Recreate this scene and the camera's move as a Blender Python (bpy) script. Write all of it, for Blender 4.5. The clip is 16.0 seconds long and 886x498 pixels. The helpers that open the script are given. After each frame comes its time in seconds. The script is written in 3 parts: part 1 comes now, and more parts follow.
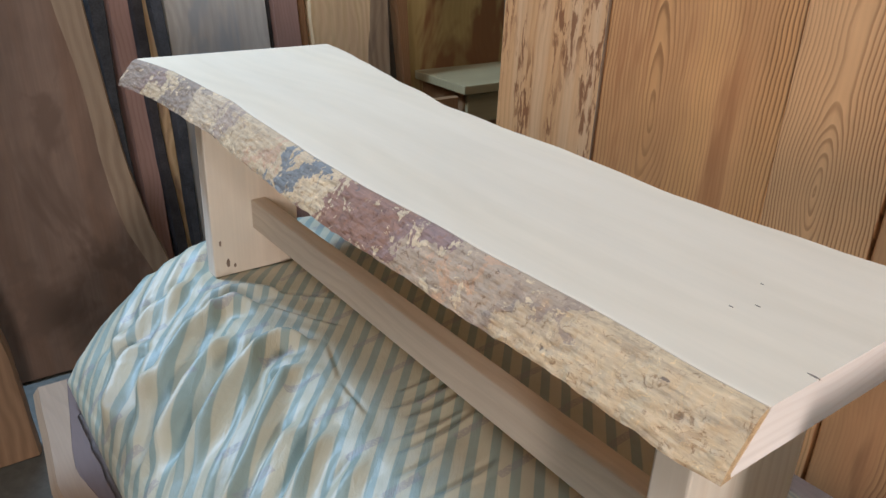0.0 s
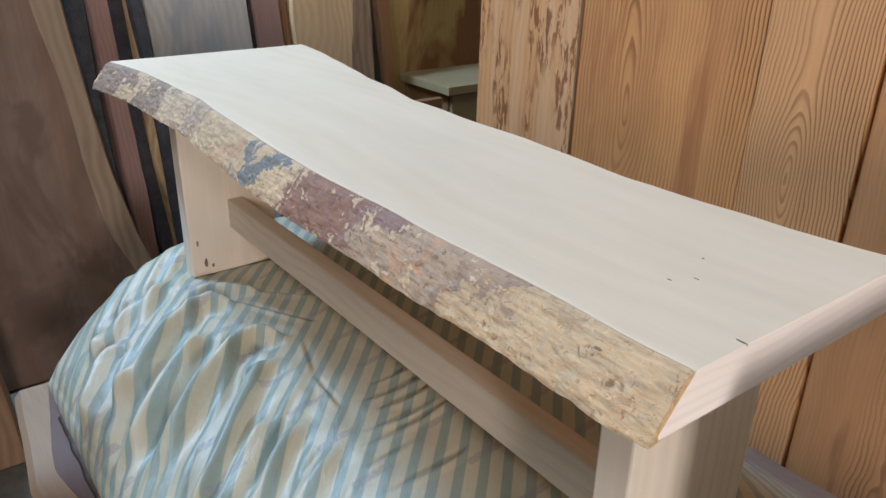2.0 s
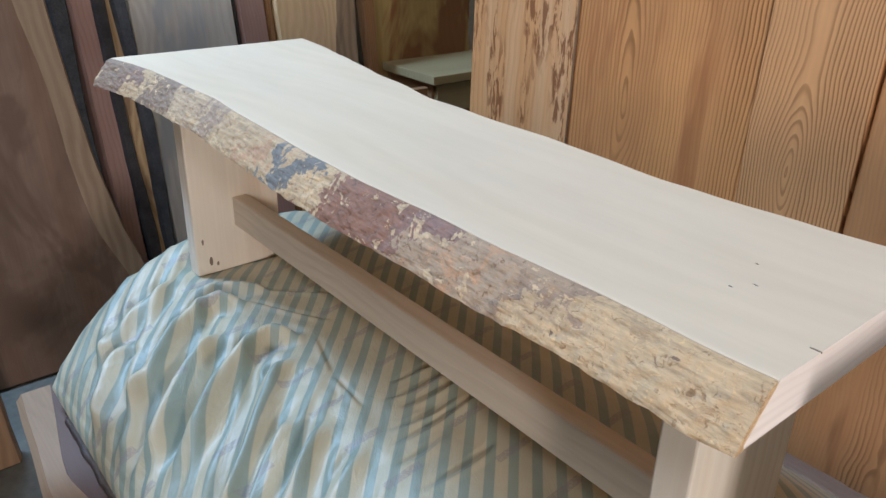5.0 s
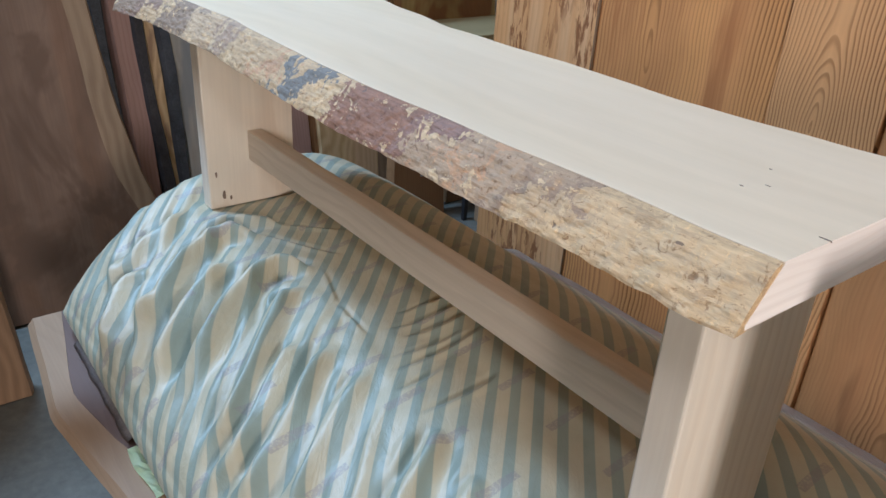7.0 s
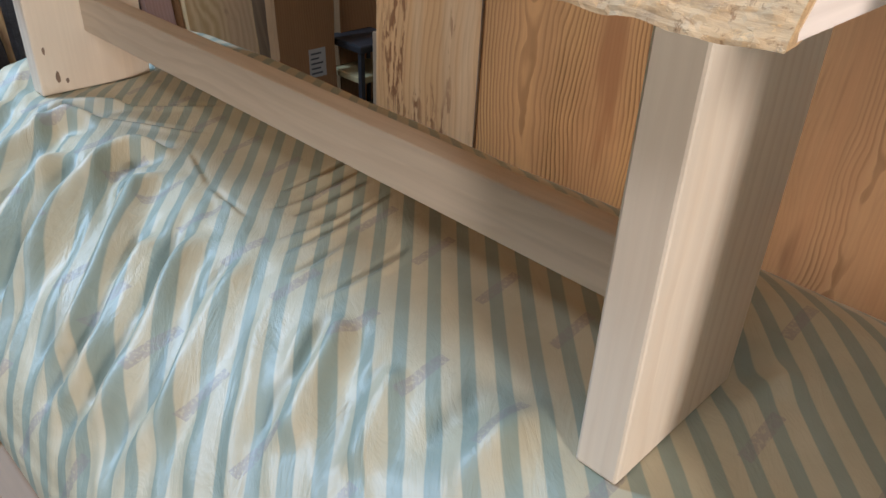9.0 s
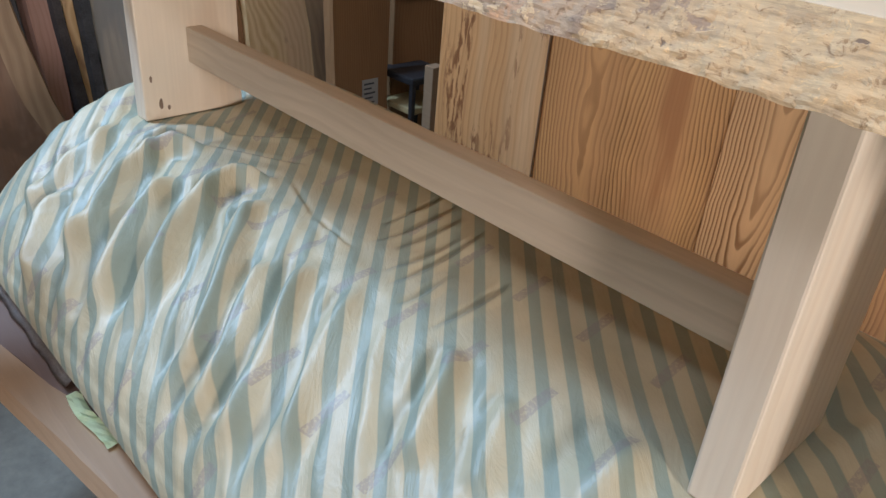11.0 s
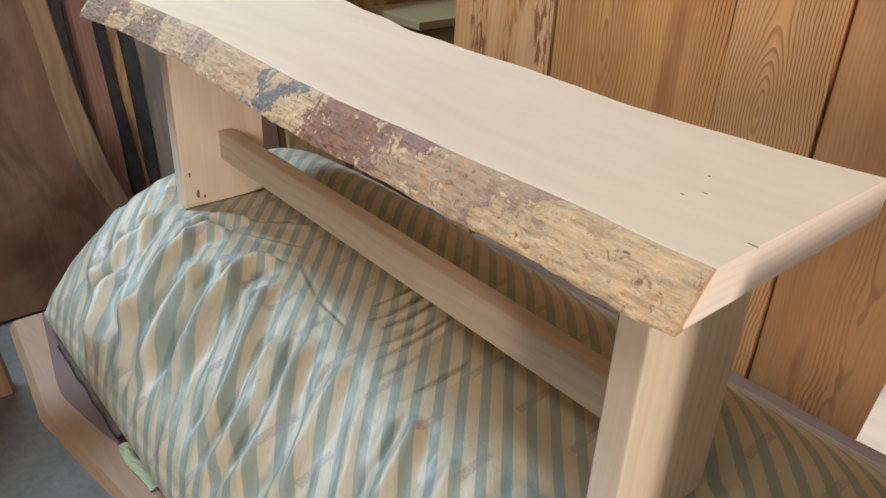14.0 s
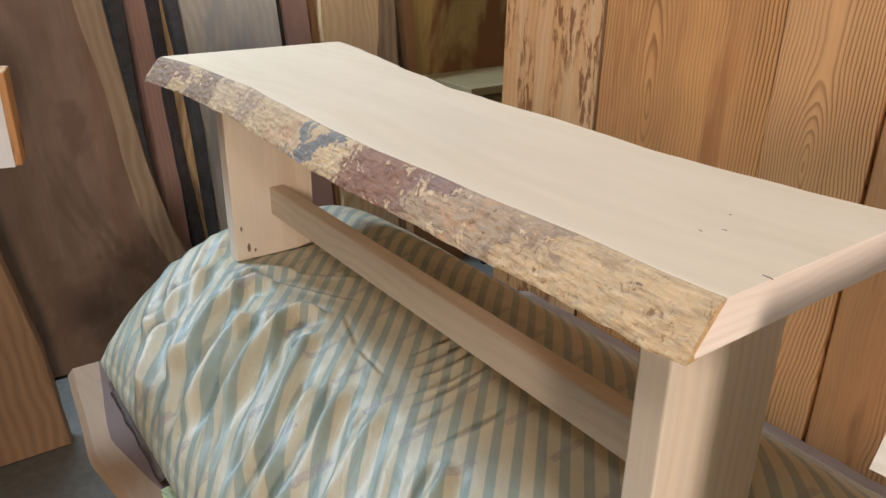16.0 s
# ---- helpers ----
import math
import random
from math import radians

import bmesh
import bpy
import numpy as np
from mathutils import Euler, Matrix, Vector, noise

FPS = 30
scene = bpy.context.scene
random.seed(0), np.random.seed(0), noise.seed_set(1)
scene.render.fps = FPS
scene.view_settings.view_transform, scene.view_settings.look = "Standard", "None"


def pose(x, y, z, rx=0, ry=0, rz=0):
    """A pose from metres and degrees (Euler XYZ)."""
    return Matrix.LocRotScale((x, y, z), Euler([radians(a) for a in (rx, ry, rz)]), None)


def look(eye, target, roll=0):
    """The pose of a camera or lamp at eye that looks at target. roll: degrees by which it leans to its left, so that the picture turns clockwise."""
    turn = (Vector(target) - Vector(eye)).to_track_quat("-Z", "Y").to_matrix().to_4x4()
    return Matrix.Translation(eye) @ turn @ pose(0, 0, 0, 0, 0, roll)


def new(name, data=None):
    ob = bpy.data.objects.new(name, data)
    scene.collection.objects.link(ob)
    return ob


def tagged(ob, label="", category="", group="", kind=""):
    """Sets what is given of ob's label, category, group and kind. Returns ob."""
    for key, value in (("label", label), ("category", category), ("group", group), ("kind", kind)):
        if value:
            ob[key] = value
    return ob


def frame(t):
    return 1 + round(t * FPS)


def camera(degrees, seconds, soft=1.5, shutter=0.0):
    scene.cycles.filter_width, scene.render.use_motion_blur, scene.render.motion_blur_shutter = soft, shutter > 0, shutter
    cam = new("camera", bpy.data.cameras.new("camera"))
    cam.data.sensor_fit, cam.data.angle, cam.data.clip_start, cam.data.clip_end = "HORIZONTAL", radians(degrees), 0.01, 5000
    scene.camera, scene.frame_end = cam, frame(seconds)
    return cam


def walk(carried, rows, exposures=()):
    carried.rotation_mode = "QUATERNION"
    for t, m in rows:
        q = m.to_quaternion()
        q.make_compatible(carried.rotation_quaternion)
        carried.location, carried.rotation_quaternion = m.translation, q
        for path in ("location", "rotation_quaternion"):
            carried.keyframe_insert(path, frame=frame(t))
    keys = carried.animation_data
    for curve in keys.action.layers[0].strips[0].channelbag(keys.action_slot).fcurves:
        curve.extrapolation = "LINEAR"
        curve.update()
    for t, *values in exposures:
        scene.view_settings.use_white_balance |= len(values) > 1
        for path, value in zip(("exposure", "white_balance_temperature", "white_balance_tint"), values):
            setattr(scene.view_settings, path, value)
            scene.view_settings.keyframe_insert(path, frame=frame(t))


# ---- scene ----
cam = camera(60.2, 16.0)
PATH = [
    (0, (0.203, -0.473, 0.725), (-1.253, 0.623, -0.1), 2.3),
    (0.5, (0.225, -0.472, 0.72), (-1.222, 0.638, -0.1), 1.2),
    (1, (0.246, -0.454, 0.716), (-1.206, 0.658, -0.095), 0.3),
    (1.5, (0.247, -0.448, 0.708), (-1.21, 0.654, -0.107), 0.8),
    (2, (0.247, -0.446, 0.711), (-1.212, 0.655, -0.1), 1.1),
    (2.5, (0.239, -0.452, 0.707), (-1.222, 0.65, -0.1), 2.2),
    (3, (0.21, -0.481, 0.698), (-1.236, 0.625, -0.131), 3.4),
    (3.5, (0.166, -0.516, 0.702), (-1.249, 0.608, -0.155), 2.7),
    (4, (0.172, -0.515, 0.732), (-1.214, 0.635, -0.137), 1.7),
    (4.2, (0.178, -0.51, 0.734), (-1.203, 0.647, -0.134), 1.4),
    (6.3, (0.194, -0.509, 0.7), (-1.233, 0.639, -0.104), 2.6),
    (6.5, (0.194, -0.518, 0.691), (-1.231, 0.624, -0.125), 3.4),
    (7, (0.22, -0.511, 0.654), (-1.186, 0.599, -0.236), 3.3),
    (7.5, (0.164, -0.432, 0.561), (-1.12, 0.726, -0.443), 0.6),
    (8, (0.162, -0.372, 0.471), (-0.974, 0.872, -0.608), 0.2),
    (8.5, (0.156, -0.366, 0.471), (-0.966, 0.903, -0.593), 1.3),
    (9, (0.117, -0.406, 0.472), (-1.061, 0.831, -0.569), 2.5),
    (9.5, (0.067, -0.465, 0.475), (-1.163, 0.729, -0.555), 4.1),
    (9.7, (0.055, -0.481, 0.483), (-1.187, 0.707, -0.539), 4.6),
    (11.8, (0.085, -0.543, 0.516), (-1.123, 0.715, -0.463), 5.2),
    (12, (0.082, -0.554, 0.523), (-1.118, 0.706, -0.464), 5.4),
    (12.5, (0.088, -0.557, 0.584), (-1.104, 0.715, -0.396), 5.4),
    (13, (0.137, -0.545, 0.666), (-1.083, 0.72, -0.289), 5.4),
    (13.5, (0.185, -0.537, 0.711), (-1.09, 0.663, -0.255), 4.8),
    (14, (0.25, -0.542, 0.713), (-1.079, 0.616, -0.234), 2.6),
    (14.5, (0.294, -0.556, 0.703), (-1.085, 0.579, -0.197), 1.8),
    (15, (0.305, -0.556, 0.707), (-1.136, 0.549, -0.131), 2.5),
    (15.5, (0.291, -0.54, 0.695), (-1.183, 0.543, -0.114), 1.6),
    (16, (0.298, -0.531, 0.694), (-1.19, 0.547, -0.095), 0.7),
]
EXPOSURES = [(0, -0.14, 6400, 18), (7.5, -0.06, 6250, 17), (8.5, 0.05, 6650, 18), (9.5, 0.05, 6700, 19), (12, 0.03, 7000, 19), (13, -0.09, 7450, 22), (16, -0.11, 7600, 22)]
walk(cam, [(t, look(eye, target, roll)) for t, eye, target, roll in PATH], EXPOSURES)

# ---------------------------------------------------------------- world, light
world = bpy.data.worlds.new("world")
scene.world = world
world.use_nodes = True
wn, wl = world.node_tree.nodes, world.node_tree.links
sky = wn.new("ShaderNodeTexSky")
sky.sky_type, sky.sun_disc = "NISHITA", False
sky.sun_elevation, sky.sun_rotation = radians(50), radians(120)
wl.new(sky.outputs[0], wn["Background"].inputs[0])
wn["Background"].inputs[1].default_value = 0.1


def area_lamp(name, at, target, w, h, watts, colour, spread=180):
    lamp = bpy.data.lights.new(name, "AREA")
    lamp.shape, lamp.size, lamp.size_y, lamp.energy, lamp.color = "RECTANGLE", w, h, watts, colour
    lamp.spread = radians(spread)
    ob = new(name, lamp)
    ob.matrix_world = look(at, target)
    return ob


# East light read from the lit leg; unseen window, moved close for quicker falloff.
area_lamp("east_window_light", (2.22, -0.95, 0.74), (-0.3, 0.05, 0.2), 0.32, 0.5, 50, (1.0, 0.94, 0.88))
# Added blue key lamp with no known window, placed to shade the folds.
area_lamp("west_key_lamp", (-2.75, -0.85, 3.0), (-0.6, -0.05, 0.0), 0.9, 0.6, 205, (0.44, 0.70, 1.0))
# Added fill lamp, no such source known; brightens the planks from the front.
area_lamp("south_fill_lamp", (0.4, -2.4, 3.64), (-0.5, 0.9, 0.3), 2.0, 0.8, 54, (0.90, 0.94, 1.0))

# ---------------------------------------------------------------- materials


def mat(name):
    m = bpy.data.materials.new(name)
    m.use_nodes = True
    return m, m.node_tree.nodes, m.node_tree.links, m.node_tree.nodes["Principled BSDF"]


def node(ns, kind, **settings):
    n = ns.new(kind)
    for k, v in settings.items():
        n.inputs[k.replace("_", " ")].default_value = v
    return n


def ramp(ns, stops, mode="LINEAR"):
    r = ns.new("ShaderNodeValToRGB")
    r.color_ramp.interpolation = mode
    els = r.color_ramp.elements
    while len(els) < len(stops):
        els.new(0.5)
    for e, (p, c) in zip(els, stops):
        e.position, e.color = p, (*c, 1) if len(c) == 3 else c
    return r


def mixc(ns, ls, fac, a, b, blend="MIX"):
    m = ns.new("ShaderNodeMix")
    m.data_type, m.blend_type = "RGBA", blend
    for sock, v in ((m.inputs[0], fac), (m.inputs[6], a), (m.inputs[7], b)):
        if isinstance(v, (int, float)):
            sock.default_value = v
        elif isinstance(v, tuple):
            sock.default_value = (*v, 1)
        else:
            ls.new(v, sock)
    return m.outputs[2]


def maths(ns, ls, op, a, b=None, c=None, clamp=False):
    m = ns.new("ShaderNodeMath")
    m.operation, m.use_clamp = op, clamp
    for i, v in enumerate((a, b, c)):
        if v is None:
            continue
        if isinstance(v, (int, float)):
            m.inputs[i].default_value = v
        else:
            ls.new(v, m.inputs[i])
    return m.outputs[0]


def coords(ns, ls, scale=(1, 1, 1), shift=(0, 0, 0), turn=(0, 0, 0), source="Object"):
    tc, mp = ns.new("ShaderNodeTexCoord"), ns.new("ShaderNodeMapping")
    mp.inputs["Scale"].default_value, mp.inputs["Location"].default_value = scale, shift
    mp.inputs["Rotation"].default_value = [radians(a) for a in turn]
    ls.new(tc.outputs[source], mp.inputs["Vector"])
    return mp.outputs[0]


def noise_of(ns, ls, vec, scale, detail=4, rough=0.55, distort=0.0):
    n = node(ns, "ShaderNodeTexNoise", Scale=scale, Detail=detail, Roughness=rough, Distortion=distort)
    ls.new(vec, n.inputs["Vector"])
    return n.outputs["Fac"]


def bump(ns, ls, bs, height, strength, distance):
    b = node(ns, "ShaderNodeBump", Strength=strength, Distance=distance)
    ls.new(height, b.inputs["Height"])
    ls.new(b.outputs[0], bs.inputs["Normal"])


def wood(name, light, dark, along="Z", period=0.008, pith=(0.0, 0.06), tilt=2.0, wander=0.03, contrast=0.6, late=True, fine=0.25,
         blotch=0.5, stain=None, stain_scale=4.0, stain_at=0.6, stain_stretch=0.3, stain_mask=0.0, rough=0.55, seed=0.0, bumps=0.12, bands=None, reach=0.0, streak=None):
    """Sawn wood. along: the axis of the grain; period: ring to ring; pith: sideways place and depth of the heart; tilt: the heart's slant."""
    m, ns, ls, bs = mat(name)
    turn = {"Z": (0, 0, 0), "X": (0, 90, 0), "Y": (90, 0, 0)}[along]
    base = coords(ns, ls, (1, 1, 1), (0, 0, 0), turn)

    def stretched(k, shift):
        mp = ns.new("ShaderNodeMapping")
        mp.inputs["Scale"].default_value, mp.inputs["Location"].default_value = (1, 1, k), (seed + shift, seed * 0.7, seed * 1.3)
        ls.new(base, mp.inputs["Vector"])
        return mp.outputs[0]

    w1 = node(ns, "ShaderNodeTexNoise", Scale=3.2, Detail=1.5, Roughness=0.4)
    ls.new(stretched(0.8, 0), w1.inputs["Vector"])
    w2 = node(ns, "ShaderNodeTexNoise", Scale=16.0, Detail=2.0, Roughness=0.5)
    ls.new(stretched(0.5, 3), w2.inputs["Vector"])
    sep, s1, s2 = (ns.new("ShaderNodeSeparateXYZ") for _ in range(3))
    ls.new(base, sep.inputs[0]), ls.new(w1.outputs["Color"], s1.inputs[0]), ls.new(w2.outputs["Color"], s2.inputs[0])

    def off(k):
        a = maths(ns, ls, "MULTIPLY", maths(ns, ls, "SUBTRACT", s1.outputs[k], 0.5), wander * 2)
        b = maths(ns, ls, "MULTIPLY", maths(ns, ls, "SUBTRACT", s2.outputs[k], 0.5), wander * 0.45)
        return maths(ns, ls, "ADD", a, b)

    px = maths(ns, ls, "ADD", maths(ns, ls, "SUBTRACT", sep.outputs[0], pith[0]), off(0))
    slant = maths(ns, ls, "MULTIPLY_ADD", sep.outputs[2], math.tan(radians(tilt)), pith[1])
    depth = slant if not reach else maths(ns, ls, "MULTIPLY", maths(ns, ls, "TANH", maths(ns, ls, "DIVIDE", slant, reach)), reach)
    py = maths(ns, ls, "ADD", maths(ns, ls, "ADD", sep.outputs[1], depth), off(1))
    r = maths(ns, ls, "SQRT", maths(ns, ls, "ADD", maths(ns, ls, "MULTIPLY", px, px), maths(ns, ls, "MULTIPLY", py, py)))
    ph = maths(ns, ls, "FRACT", maths(ns, ls, "ADD", maths(ns, ls, "DIVIDE", r, period), maths(ns, ls, "MULTIPLY", s1.outputs[2], 3.0)))
    prof = [(0.0, (0.05,) * 3), (0.45, (0.18,) * 3), (0.80, (1,) * 3), (0.92, (0.9,) * 3), (1.0, (0.05,) * 3)] if late else [(0.0, (0,) * 3), (0.5, (1,) * 3), (1.0, (0,) * 3)]
    ring = ramp(ns, prof, "EASE")
    ls.new(ph, ring.inputs[0])
    vis = noise_of(ns, ls, stretched(0.25, 7), 5, 3, 0.5)
    vr = ramp(ns, [(0.36, (0.45,) * 3), (0.56, (1,) * 3)])
    ls.new(vis, vr.inputs[0])
    shown = vr.outputs[0]
    if streak:
        away = maths(ns, ls, "ABSOLUTE", maths(ns, ls, "SUBTRACT", maths(ns, ls, "ADD", sep.outputs[0], off(0)), streak[0]))
        sm = ramp(ns, [(0.0, (1,) * 3), (0.5, (0.9,) * 3), (1.0, (0.12,) * 3)], "EASE")
        ls.new(maths(ns, ls, "DIVIDE", away, streak[1]), sm.inputs[0])
        shown = maths(ns, ls, "MULTIPLY", shown, sm.outputs[0])
    col = mixc(ns, ls, maths(ns, ls, "MULTIPLY", maths(ns, ls, "MULTIPLY", ring.outputs[0], shown), contrast), light, dark)
    if bands:
        bn = noise_of(ns, ls, stretched(0.04, 11), 12, 2, 0.5)
        bb = ramp(ns, [(0.42, (0,) * 3), (0.6, (1,) * 3)])
        ls.new(bn, bb.inputs[0])
        col = mixc(ns, ls, maths(ns, ls, "MULTIPLY", bb.outputs[0], 0.6), col, bands)
    fibre = noise_of(ns, ls, stretched(0.02, 0), 160, 3, 0.6)
    fr = ramp(ns, [(0.3, (0.7,) * 3), (0.7, (1.15,) * 3)])
    ls.new(fibre, fr.inputs[0])
    col = mixc(ns, ls, fine, col, mixc(ns, ls, 1.0, col, fr.outputs[0], "MULTIPLY"))
    big = noise_of(ns, ls, stretched(0.4, 5), 4.5, 5, 0.6)
    br = ramp(ns, [(0.33, (0.72, 0.70, 0.68)), (0.67, (1.12, 1.12, 1.12))])
    ls.new(big, br.inputs[0])
    col = mixc(ns, ls, blotch, col, mixc(ns, ls, 1.0, col, br.outputs[0], "MULTIPLY"))
    if stain:
        sn = noise_of(ns, ls, stretched(stain_stretch, 9), stain_scale, 4, 0.6, 0.5)
        sr = ramp(ns, [(stain_at - 0.03, (0,) * 3), (stain_at + 0.04, (1,) * 3)])
        ls.new(sn, sr.inputs[0])
        amount = maths(ns, ls, "MULTIPLY", sr.outputs[0], 0.85)
        if stain_mask:
            mk = noise_of(ns, ls, stretched(0.15, 21), stain_mask, 2, 0.5)
            mr = ramp(ns, [(0.46, (0,) * 3), (0.54, (1,) * 3)])
            ls.new(mk, mr.inputs[0])
            amount = maths(ns, ls, "MULTIPLY", amount, mr.outputs[0])
        col = mixc(ns, ls, amount, col, stain)
    ls.new(col, bs.inputs["Base Color"])
    bs.inputs["Roughness"].default_value = rough
    bs.inputs["Specular IOR Level"].default_value = 0.3
    bump(ns, ls, bs, maths(ns, ls, "ADD", fibre, ring.outputs[0]), bumps, 0.0015)
    return m


def plain(name, colour, rough=0.7, grain=0.15, scale=8.0, metal=0.0, bumps=0.2):
    m, ns, ls, bs = mat(name)
    v = coords(ns, ls)
    a, b = noise_of(ns, ls, v, scale, 6, 0.6), noise_of(ns, ls, v, scale * 14, 3, 0.6)
    r = ramp(ns, [(0.3, tuple(c * (1 - grain) for c in colour)), (0.7, tuple(min(1, c * (1 + grain)) for c in colour))])
    ls.new(mixc(ns, ls, 0.4, a, b), r.inputs[0])
    ls.new(r.outputs[0], bs.inputs["Base Color"])
    bs.inputs["Roughness"].default_value, bs.inputs["Metallic"].default_value = rough, metal
    bump(ns, ls, bs, b, bumps, 0.003)
    return m


SAWNEND = wood("pale_sawn_end", (0.84, 0.77, 0.70), (0.70, 0.60, 0.52), "Y", 0.009, (0.0, 0.35), 1.0, 0.03, 0.3, True, 0.2, 0.2, seed=1.4, bumps=0.05)
SEAT = wood("planed_pale_poplar", (0.745, 0.60, 0.415), (0.65, 0.515, 0.345), "X", 0.03, (0.3, 0.1), 1.0, 0.05, 0.3, False, 0.06, 0.25, seed=1.0, bumps=0.03, rough=0.5, bands=(0.77, 0.63, 0.45))
LEG = wood("pale_poplar_leg", (0.76, 0.675, 0.545), (0.63, 0.51, 0.38), "Z", 0.016, (0.0, 0.02), 1.0, 0.03, 0.45, True, 0.15, 0.3, seed=2.2, bumps=0.03, bands=(0.66, 0.60, 0.50))
RAIL = wood("pale_poplar_rail", (0.64, 0.535, 0.41), (0.53, 0.42, 0.30), "X", 0.014, (0.0, 0.05), 1.0, 0.03, 0.45, True, 0.2, 0.3, seed=3.1, bumps=0.04)
FIR = [wood("fir_speckled", (0.62, 0.305, 0.12), (0.42, 0.17, 0.058), "Z", 0.02, (0.30, 0.05), 1.0, 0.03, 0.5, True, 0.25, 0.4, (0.19, 0.062, 0.02), 70, 0.525, 0.22, 11.0, seed=1.7, bands=(0.66, 0.40, 0.21)),
       wood("fir_cathedral", (0.63, 0.285, 0.095), (0.22, 0.085, 0.025), "Z", 0.010, (-0.09, -0.158), 9.0, 0.03, 1.0, True, 0.25, 0.7, (0.36, 0.135, 0.045), 8.0, 0.60, 0.13, seed=4.1, bands=(0.52, 0.225, 0.08), reach=0.05),
       wood("fir_fine", (0.65, 0.325, 0.13), (0.23, 0.09, 0.028), "Z", 0.0075, (-0.01, -0.208), 12.0, 0.026, 1.0, True, 0.2, 0.4, seed=6.3, reach=0.045),
       wood("fir_straight", (0.60, 0.28, 0.105), (0.36, 0.15, 0.058), "Z", 0.006, (0.5, 0.3), 0.5, 0.02, 0.65, True, 0.25, 0.4, seed=8.8, bands=(0.5, 0.245, 0.10)),
       wood("fir_wild", (0.50, 0.24, 0.095), (0.15, 0.058, 0.02), "Z", 0.0085, (0.015, -0.121), 8.0, 0.045, 0.95, True, 0.25, 0.5, (0.15, 0.055, 0.025), 8.0, 0.66, 0.08, seed=11.2, bands=(0.45, 0.195, 0.075), reach=0.04, streak=(-0.015, 0.055))]
WALNUT = wood("walnut_slab", (0.25, 0.165, 0.115), (0.11, 0.062, 0.036), "Z", 0.09, (0.2, 0.05), 2.0, 0.10, 0.35, False, 0.3, 1.0, (0.15, 0.092, 0.06), 4.0, 0.58, 0.6, seed=2.0, bands=(0.22, 0.125, 0.075))
SAP = wood("pale_sapwood", (0.36, 0.26, 0.165), (0.22, 0.145, 0.09), "Z", 0.03, (0.1, 0.05), 2.0, 0.05, 0.6, False, 0.2, 0.6, (0.16, 0.11, 0.08), 7, 0.6, 0.2, seed=5)
PINK = wood("pinkish_slab", (0.42, 0.27, 0.23), (0.32, 0.19, 0.15), "Z", 0.012, (0.3, 0.1), 1.0, 0.03, 0.5, True, 0.2, 0.5, seed=7)
DARKBARK = plain("dark_bark", (0.045, 0.043, 0.046), 0.9, 0.6, 14, bumps=0.8)
BLUEBARK = plain("blue_grey_bark", (0.075, 0.085, 0.10), 0.85, 0.6, 16, bumps=0.8)
GREYSLAB = wood("grey_weathered_slab", (0.62, 0.62, 0.57), (0.46, 0.45, 0.41), "Z", 0.03, (0.1, 0.1), 2.0, 0.08, 0.5, False, 0.2, 0.6, (0.38, 0.41, 0.42), 5, 0.6, 0.3, seed=9)
CREAM = wood("cream_spalted_slab", (0.72, 0.55, 0.31), (0.46, 0.28, 0.12), "Z", 0.028, (0.03, 0.03), 2.5, 0.10, 0.7, False, 0.2, 0.4, (0.34, 0.22, 0.14), 9, 0.66, 0.35, seed=3.3, bands=(0.68, 0.47, 0.30))
OLIVE = wood("yellow_slab", (0.46, 0.33, 0.13), (0.36, 0.24, 0.09), "Z", 0.03, (0.2, 0.1), 2.0, 0.08, 0.4, False, 0.2, 0.5, (0.20, 0.075, 0.03), 3.2, 0.54, 0.55, seed=6.1)
HEART = wood("reddish_heartwood", (0.15, 0.097, 0.078), (0.115, 0.07, 0.056), "X", 0.015, (0.3, 0.1), 1.0, 0.03, 0.4, True, 0.2, 0.4, seed=5.5)
EDGE = wood("pale_rim", (0.31, 0.205, 0.125), (0.25, 0.16, 0.095), "X", 0.012, (0.3, 0.1), 1.0, 0.03, 0.4, True, 0.2, 0.4, seed=1.5)
BROWN = wood("brown_post", (0.33, 0.18, 0.085), (0.22, 0.11, 0.05), "Z", 0.01, (0.1, 0.05), 1.5, 0.03, 0.6, True, 0.2, 0.5, seed=8.5)
CONCRETE = plain("concrete", (0.12, 0.118, 0.098), 0.85, 0.35, 3, bumps=0.3)
# Wall and ceiling tones are invented, chosen to bounce warm fill light.
WALLM = plain("board_wall", (0.30, 0.19, 0.10), 0.85, 0.3, 3)
CEIL = plain("ceiling_board", (0.46, 0.33, 0.19), 0.85, 0.2, 3)
WHITE = plain("white_end_paint", (0.75, 0.78, 0.80), 0.6, 0.08, 20)
PALEBLOCK = wood("pale_burr", (0.68, 0.62, 0.50), (0.55, 0.48, 0.36), "X", 0.012, (0.1, 0.03), 2.0, 0.06, 0.5, False, 0.2, 0.5, (0.45, 0.43, 0.36), 22, 0.62, 0.4, seed=4.4)
RAW = wood("raw_brown_slab", (0.36, 0.22, 0.125), (0.22, 0.13, 0.07), "Z", 0.03, (0.05, 0.04), 2.0, 0.06, 0.6, False, 0.25, 0.6, (0.42, 0.38, 0.33), 9, 0.62, 0.3, seed=14.0)
PLY = wood("pale_plywood", (0.40, 0.32, 0.17), (0.33, 0.26, 0.13), "Y", 0.02, (0.3, 0.1), 1.0, 0.03, 0.4, True, 0.2, 0.4, seed=12.5)
LABELM = plain("paper_label", (0.42, 0.41, 0.39), 0.7, 0.05, 20)
GREENP = plain("pale_green_tape", (0.58, 0.68, 0.42), 0.5, 0.08, 30)
INK = plain("ink", (0.08, 0.08, 0.09), 0.7, 0.05, 20)
